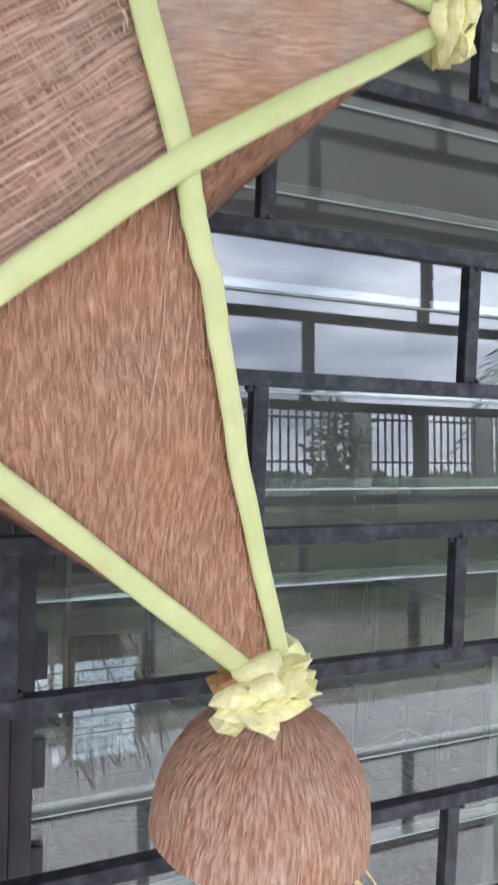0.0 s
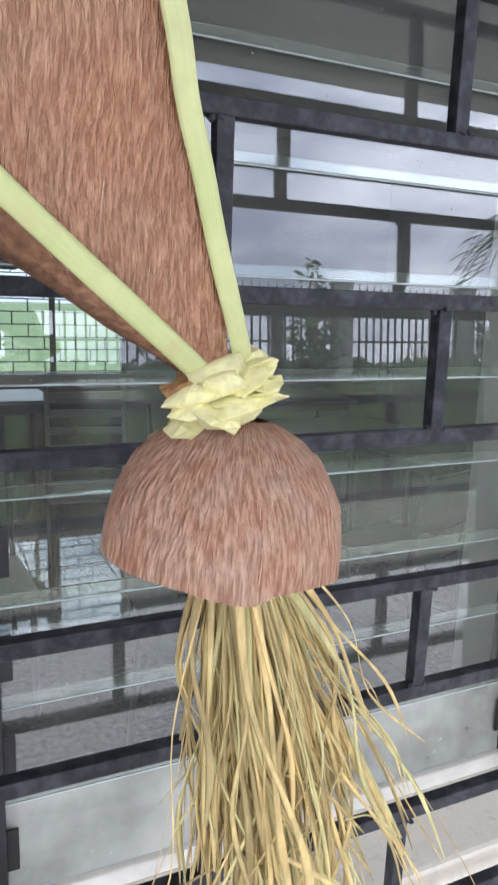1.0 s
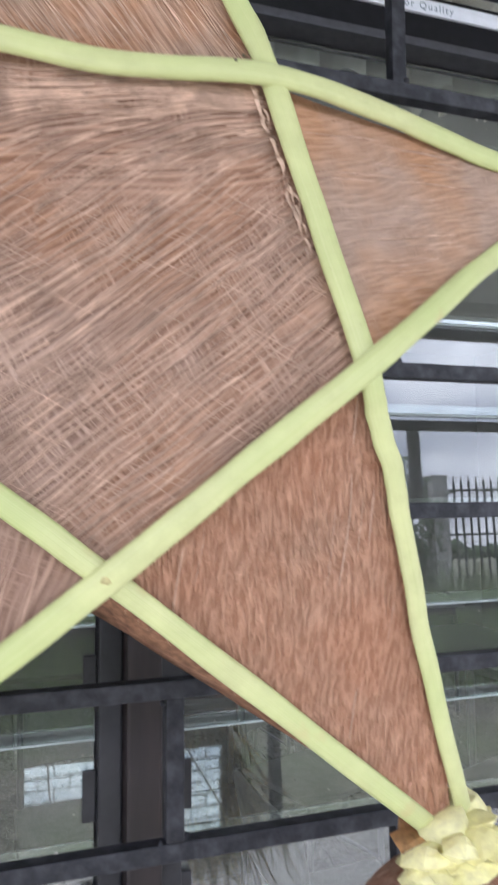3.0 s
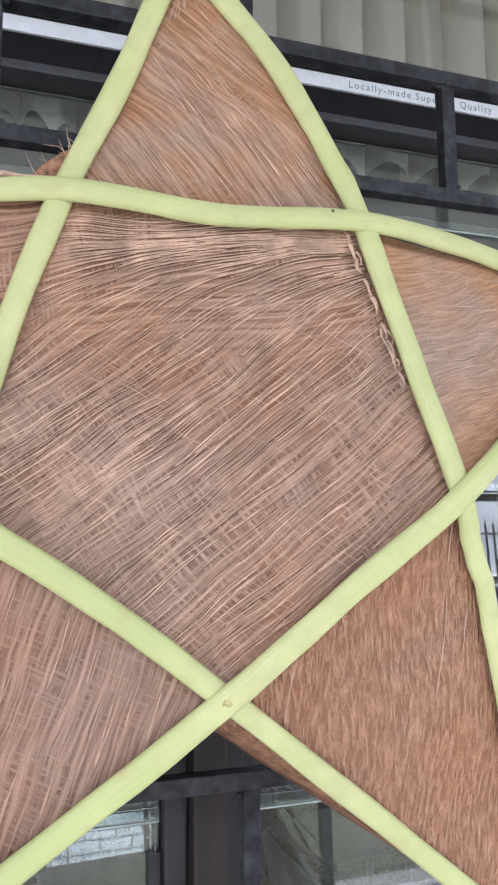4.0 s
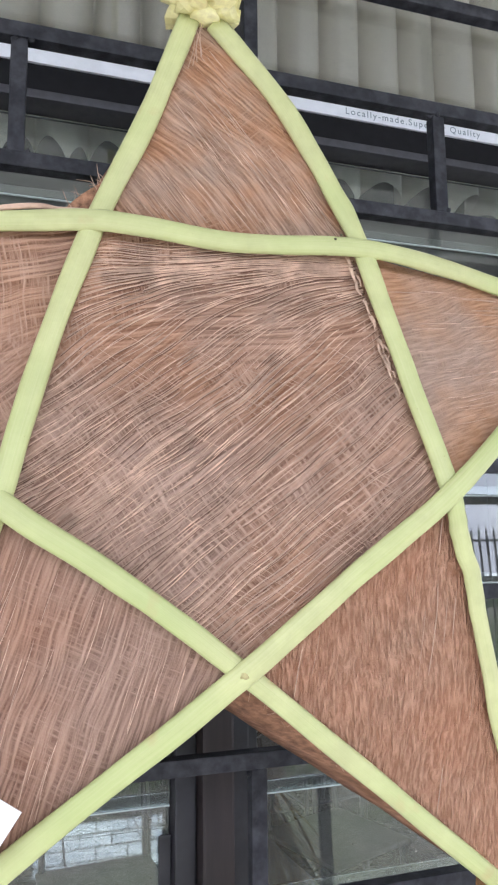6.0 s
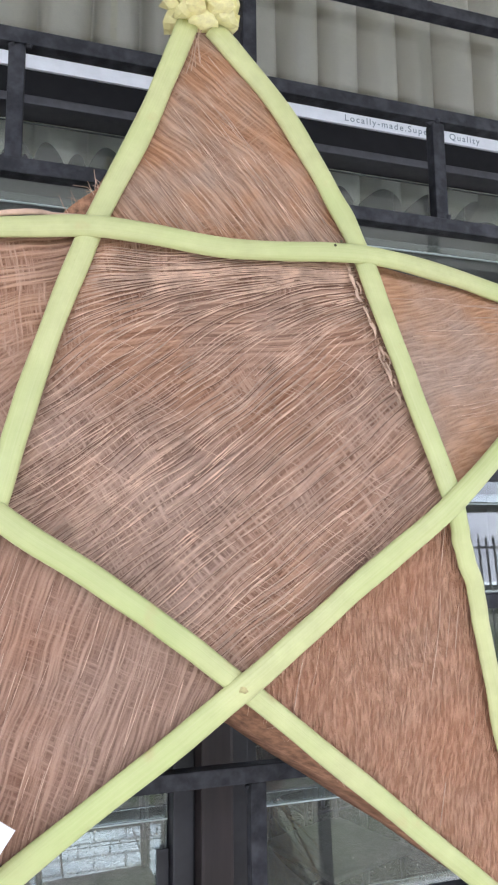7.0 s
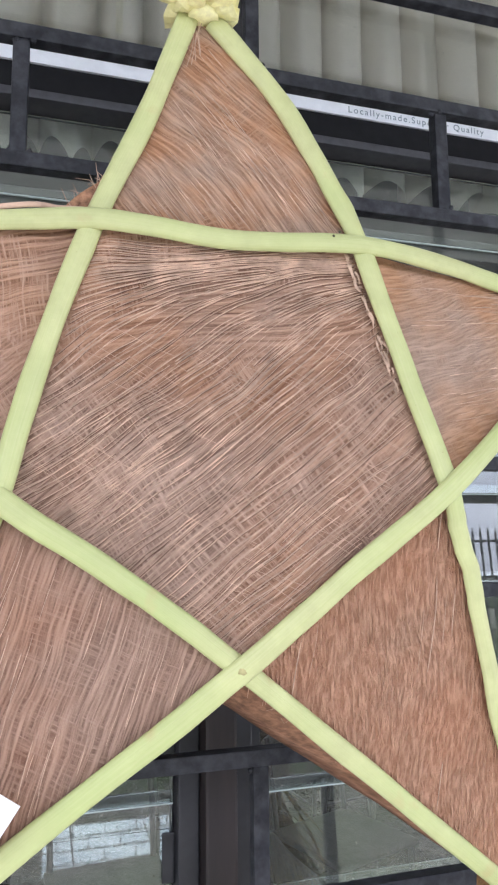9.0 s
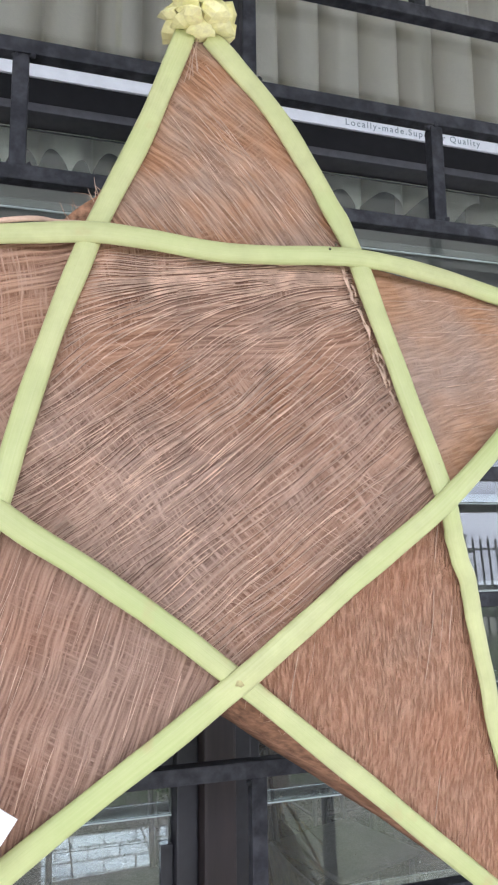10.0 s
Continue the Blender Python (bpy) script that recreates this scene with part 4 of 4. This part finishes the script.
# ---- curtain behind the glass ----
def curtain(x0, x1, label):
    rows = []
    for i in range(14):
        t = i / 13
        row = []
        n = int((x1 - x0) / 0.0022)
        for j in range(n + 1):
            x = x0 + (x1 - x0) * j / n
            hem = 1.984 + 0.042 * abs(math.sin(math.pi * (x - 0.385) / 0.07)) ** 0.5
            z = hem + (2.60 - hem) * t
            run = (x + 0.008 * noise.noise(Vector((x * 9, 0, z * 1.6))) + 0.02 * noise.noise(Vector((x * 5, 8.0, 0)))) / 0.058
            valley = (1 - abs(math.sin(math.pi * run))) ** 2.2
            y = 0.708 + 0.055 * valley + 0.008 * noise.noise(Vector((x * 30, 4.0, z * 3)))
            row.append((x, y, z))
        rows.append(row)
    c = part("curtain", Geo().grid(rows), M_curtain, None, "", True)
    rod = Geo().tube([(x0 - 0.01, 0.735, 2.605), (x1 + 0.01, 0.735, 2.605)], 0.008, 8)
    part("curtain_rod", rod, M_lip, c)
    return tagged(c, label, "curtain", group="curtains behind the glass")


curtain(0.21, RIGHT - 0.02, "pleated beige curtain with a scalloped hem behind glass")
curtain(LEFT + 0.02, 0.16, "pleated beige curtain with a scalloped hem behind glass")


# ---- far drape over the barred window ----
M_drape = material("grey_lavender_drape", (0.14, 0.135, 0.18), 0.9, spread=0.08, scale=60, translucent=0.06)
drape = part("drape", Geo().grid([[(0.0 + 0.02 * j, FAR - 0.05 - 0.02 * math.sin(j * 0.9), z + 0.03 * noise.noise(Vector((j * 0.3, 0, 5)))) for j in range(92)] for z in (1.6, 1.8, 2.05)]), M_drape, None, "", True)
part("curtain_rod", Geo().tube([(-0.02, FAR - 0.05, 2.06), (1.86, FAR - 0.05, 2.06)], 0.012, 8), M_lip, drape)
tagged(drape, "grey-lavender drape gathered above the far window", "curtain")


# ---- far windows and furniture in the room ----
def far_grille(x0, x1):
    g = thing("barred_window", "far window opening with thin brick-pattern bars", "window bars", (x0, FAR, 0.74), group="far window bars")
    zs = [0.74 + 0.105 * k for k in range(13)]
    for z in zs:
        part("bar", Geo().box((0, 0.05, z - 0.745), (x1 - x0, 0.06, z - 0.735)), M_iron, g)
    for k in range(12):
        x = 0.13 if k % 2 else 0.26
        while x < x1 - x0:
            part("bar", Geo().box((x - 0.005, 0.05, zs[k] - 0.735), (x + 0.005, 0.06, zs[k + 1] - 0.745)), M_iron, g)
            x += 0.26
    half = (x1 - x0) / 2 + 0.24
    for xa, xb in ((0.026, half - 0.026), (half + 0.026, x1 - x0 - 0.026)):
        # the grey tint is added only to dim the bright view outside
        pane = part("pane", Geo().box((xa, 0.03, 0.01), (xb, 0.034, 1.25)), M_far_glass, g, "window pane with a grey tint added to dim the opening")
        pane.visible_shadow = False
    for x in (0.0, half, x1 - x0):
        part("jamb_post", Geo().box((x - 0.025, 0.02, 0), (x + 0.025, 0.048, 1.26)), M_frame, g)


for a, b in OPENINGS:
    far_grille(a, b)


def chair(at, turn):
    c = thing("chair", "school chair with speckled grey seat and dark steel legs", "chair", at, group="chairs in the room")
    seat = Geo().box((-0.2, -0.2, 0.43), (0.2, 0.2, 0.452), 0.012)
    part("seat", seat, M_seat, c)
    rows = [[Vector((x * 0.2, 0.2 + 0.03 * (1 - x * x) + 0.04 * t, 0.58 + 0.22 * t - 0.03 * abs(x) ** 4 * t)) for x in (-1, -0.9, -0.6, -0.2, 0.2, 0.6, 0.9, 1)] for t in (0, 0.25, 0.5, 0.75, 1)]
    back_rest = part("backrest", Geo().grid(rows), M_seat, c, "", True)
    back_rest.modifiers.new("thickness", "SOLIDIFY").thickness = 0.014
    for x in (-0.18, 0.18):
        part("leg", Geo().tube([(x, -0.18, 0), (x, -0.17, 0.43)], 0.011, 8), M_tube, c, "", True)
        part("leg", Geo().tube([(x, 0.22, 0), (x, 0.18, 0.43), (x, 0.215, 0.62), (x, 0.245, 0.78)], 0.011, 8), M_tube, c, "", True)
        part("stretcher", Geo().tube([(x, -0.178, 0.14), (x, 0.207, 0.14)], 0.007, 6), M_tube, c, "", True)
    part("stretcher", Geo().tube([(-0.18, -0.178, 0.14), (0.18, -0.178, 0.14)], 0.007, 6), M_tube, c, "", True)
    c.matrix_world = pose(*at, 0, 0, turn)
    return c


first = chair((0.26, 2.45, 0), 4)
for x, y, a in ((-0.5, 3.3, 165), (1.15, 2.6, 20), (1.9, 2.3, 200), (-0.9, 2.6, 150), (1.6, 3.9, 10), (-0.4, 4.2, 185), (0.9, 1.75, 95)):
    copy_thing(first, pose(x, y, 0, 0, 0, a))


def table(at, turn):
    t = thing("table", "grey laminate table on dark steel legs", "table", at, group="tables in the room")
    part("tabletop", Geo().box((-0.6, -0.3, 0.72), (0.6, 0.3, 0.745), 0.006), M_top, t)
    part("apron", Geo().box((-0.55, -0.26, 0.66), (0.55, 0.26, 0.718), 0.004), M_tube, t)
    for x in (-0.55, 0.55):
        for y in (-0.25, 0.25):
            part("leg", Geo().tube([(x, y, 0), (x, y, 0.66)], 0.016, 8), M_tube, t, "", True)
    t.matrix_world = pose(*at, 0, 0, turn)
    return t


desk = table((2.0, 3.3, 0), 4)
for x, y, a in ((-0.9, 3.4, -3), (2.7, 2.8, 8), (0.3, 4.9, 2), (2.4, 4.6, -5)):
    copy_thing(desk, pose(x, y, 0, 0, 0, a))



def slatted_chair(at, turn):
    c = thing("slatted_chair", "white painted chair with level back slats", "chair", at)
    for x in (-0.2, 0.2):
        part("back_post", Geo().tube([(x, 0.2, 0), (x, 0.2, 0.44), (x, 0.26, 0.94)], 0.014, 8), M_white, c, "", True)
        part("leg", Geo().tube([(x, -0.19, 0), (x, -0.19, 0.43)], 0.014, 8), M_tube, c, "", True)
        part("side_rail", Geo().box((x - 0.01, -0.176, 0.395), (x + 0.01, 0.186, 0.425), 0.003), M_white, c)
    for k in range(5):
        z = 0.5 + 0.092 * k
        y = 0.2 + 0.06 * (z - 0.44) / 0.5
        part("back_slat", Geo().box((-0.186, y - 0.007, z), (0.186, y + 0.007, z + 0.042), 0.004), M_white, c)
    for k in range(4):
        part("seat_slat", Geo().box((-0.21, -0.2 + 0.098 * k, 0.431), (0.21, -0.115 + 0.098 * k, 0.449), 0.004), M_white, c)
    c.matrix_world = pose(*at, 0, 0, turn)
    return c


slatted_chair((0.9, 3.5, 0), -6)

# ---- across the walkway: fence, planting ----
FY = -6.5
plinth = part("wall_plinth", Geo().box((-6, FY - 0.1, -0.05), (13, FY + 0.1, 0.92), 0.01), M_pillar)
tagged(plinth, "low cement wall under the fence", "low wall", kind="structure")


def pillar(x):
    p = part("fence_pillar", Geo().box((-0.11, -0.11, -0.02), (0.11, 0.11, 2.3), 0.012).box((-0.125, -0.125, 2.3), (0.125, 0.125, 2.34), 0.01), M_pillar)
    p.location = (x, FY + 0.02, 0)
    return tagged(p, "square bare cement fence pillar", "pillar", group="fence pillars")


first_pillar = pillar(5.03)
xs = [5.03 + 2.0 * k for k in range(-5, 4)]
for x in xs:
    if abs(x - 5.03) > 0.1:
        copy_thing(first_pillar, Matrix.Translation((x, FY + 0.02, 0)))
fence = thing("fence", "black iron picket fence on a low cement wall", "fence", (0, FY, 0.92))
picket_mesh = Geo().box((-0.011, -0.011, 0.05), (0.011, 0.011, 1.36)).box((-0.004, -0.004, 1.36), (0.004, 0.004, 1.41)).mesh("picket", M_fence)
for a, b in zip(xs, xs[1:]):
    for z in (0.12, 0.66, 1.22):
        part("rail", Geo().box((a + 0.105, -0.012, z), (b - 0.105, 0.012, z + 0.03)), M_fence, fence)
    x = a + 0.17
    while x < b - 0.12:
        ob = new("picket", picket_mesh)
        ob.parent, ob.location = fence, (x, 0, 0)
        x += 0.114

rg = random.Random(9)
blades = Geo()
for i in range(12000):
    x, y = rg.uniform(-5, 12), FY + 0.25 + abs(rg.gauss(0, 0.5))
    h = rg.uniform(0.95, 1.7) * (0.75 + 0.5 * noise.noise(Vector((x * 0.9, 0, 1))))
    dx, dy, w = rg.gauss(0, 0.16), rg.gauss(0, 0.16), rg.uniform(0.006, 0.014)
    k = len(blades.v)
    blades.v += [(x - w, y, -0.04), (x + w, y, -0.04), (x + 0.4 * dx - 0.7 * w, y + 0.4 * dy, 0.6 * h), (x + 0.4 * dx + 0.7 * w, y + 0.4 * dy, 0.6 * h), (x + dx, y + dy, h)]
    blades.f += [(k, k + 1, k + 3, k + 2), (k + 2, k + 3, k + 4)]
tagged(part("tall_grass", blades, M_blade), "tall green grass along the low wall", "grass", kind="stuff")


def leaf(g, p, d, length, width, r):
    d = d.normalized()
    s = d.cross(Vector((r.uniform(-1, 1), r.uniform(-1, 1), r.uniform(0.2, 1)))).normalized() * width
    k = len(g.v)
    g.v += [tuple(p), tuple(p + d * length * 0.5 + s), tuple(p + d * length * 0.5 - s), tuple(p + d * length + Vector((0, 0, -0.15 * length)))]
    g.f += [(k, k + 1, k + 3, k + 2)]


def shrub(at, height, width, count, seed):
    t = thing("shrub", "dark leafy shrub in front of the fence", "shrub", at, group="shrubs by the fence")
    r = random.Random(seed)
    wood, crown = Geo(), Geo()
    for i in range(9):
        a = r.uniform(0, 6.28)
        top = Vector((math.cos(a) * width * r.uniform(0.2, 1), math.sin(a) * width * r.uniform(0.2, 1), height * r.uniform(0.7, 1)))
        line = spline([Vector((0, 0, -0.04)), top * 0.4 + Vector((0, 0, 0.1 * height)), top], 5)
        wood.tube(line, [0.025 * (1 - 0.8 * q / len(line)) for q in range(len(line))], 5)
        for q in range(count // 9):
            p = line[r.randrange(len(line) // 3, len(line))] + Vector((r.gauss(0, 0.09), r.gauss(0, 0.09), r.gauss(0, 0.09))) * width * 2
            leaf(crown, p, Vector((r.gauss(0, 1), r.gauss(0, 1), r.gauss(0.2, 0.7))), r.uniform(0.09, 0.16), r.uniform(0.018, 0.03), r)
    part("trunk", wood, M_trunk, t, "", True)
    part("crown", crown, M_foliage, t)


for x, h, w, s in ((4.15, 2.45, 0.45, 1), (6.75, 2.1, 0.45, 2), (8.3, 1.7, 0.5, 3), (2.5, 1.5, 0.35, 4), (0.4, 1.7, 0.45, 5), (-2.0, 1.6, 0.45, 6)):
    shrub((x, FY + 0.75, 0), h, w, 900, s)

palm = thing("palm", "small palm with arching narrow fronds", "palm", (6.25, -4.2, 0.0))
part("trunk", Geo().tube(spline([(0, 0, -0.05), (0.03, 0, 1.2), (0.0, 0, 2.3)], 5), 0.05, 8), M_trunk, palm, "", True)
for i in range(13):
    a = i * 2.4
    frond = Geo()
    d = Vector((math.cos(a), math.sin(a), 0))
    line = spline([Vector((0, 0, 2.25)), d * 0.3 + Vector((0, 0, 2.85)), d * 0.75 + Vector((0, 0, 3.0 - 0.05 * i)), d * 1.1 + Vector((0, 0, 2.6 - 0.07 * i))], 7)
    frond.tube(line, [0.012 * (1 - 0.8 * q / len(line)) for q in range(len(line))], 5)
    for q in range(4, len(line)):
        s = d.cross(Vector((0, 0, 1)))
        for sg in (-1, 1):
            leaf(frond, line[q], s * sg * 0.6 + d + Vector((0, 0, -0.4)), 0.26, 0.011, rg)
    part("frond", frond, M_foliage, palm)

far_trees = Geo()
for i in range(900):
    x = rg.uniform(-70, 90)
    h = 0.7 + 1.1 * max(0.0, 0.3 + noise.noise(Vector((x * 0.12, 3.0, 0))))
    far_trees.blob((x, -62 + rg.gauss(0, 2.5), rg.uniform(0.2, 1.0) * h), (rg.uniform(0.5, 1.3), 0.8, rg.uniform(0.4, 0.9)), i, 0.7)
tagged(part("far_woods", far_trees, M_foliage), "distant dark green tree line", "trees", kind="stuff")

# ---- floor tiles of the room ----
tile_mesh = Geo().box((0.003, 0.003, -0.007), (0.397, 0.397, 0.0), 0.002).mesh("tile", M_tile)
room_floor = bpy.data.objects["floor"]
for i in range(16):
    for j in range(13):
        ob = new("tile", tile_mesh)
        ob.parent, ob.location = room_floor, (-2.2 + 0.4 * i, 0.82 + 0.4 * j, 0.0)
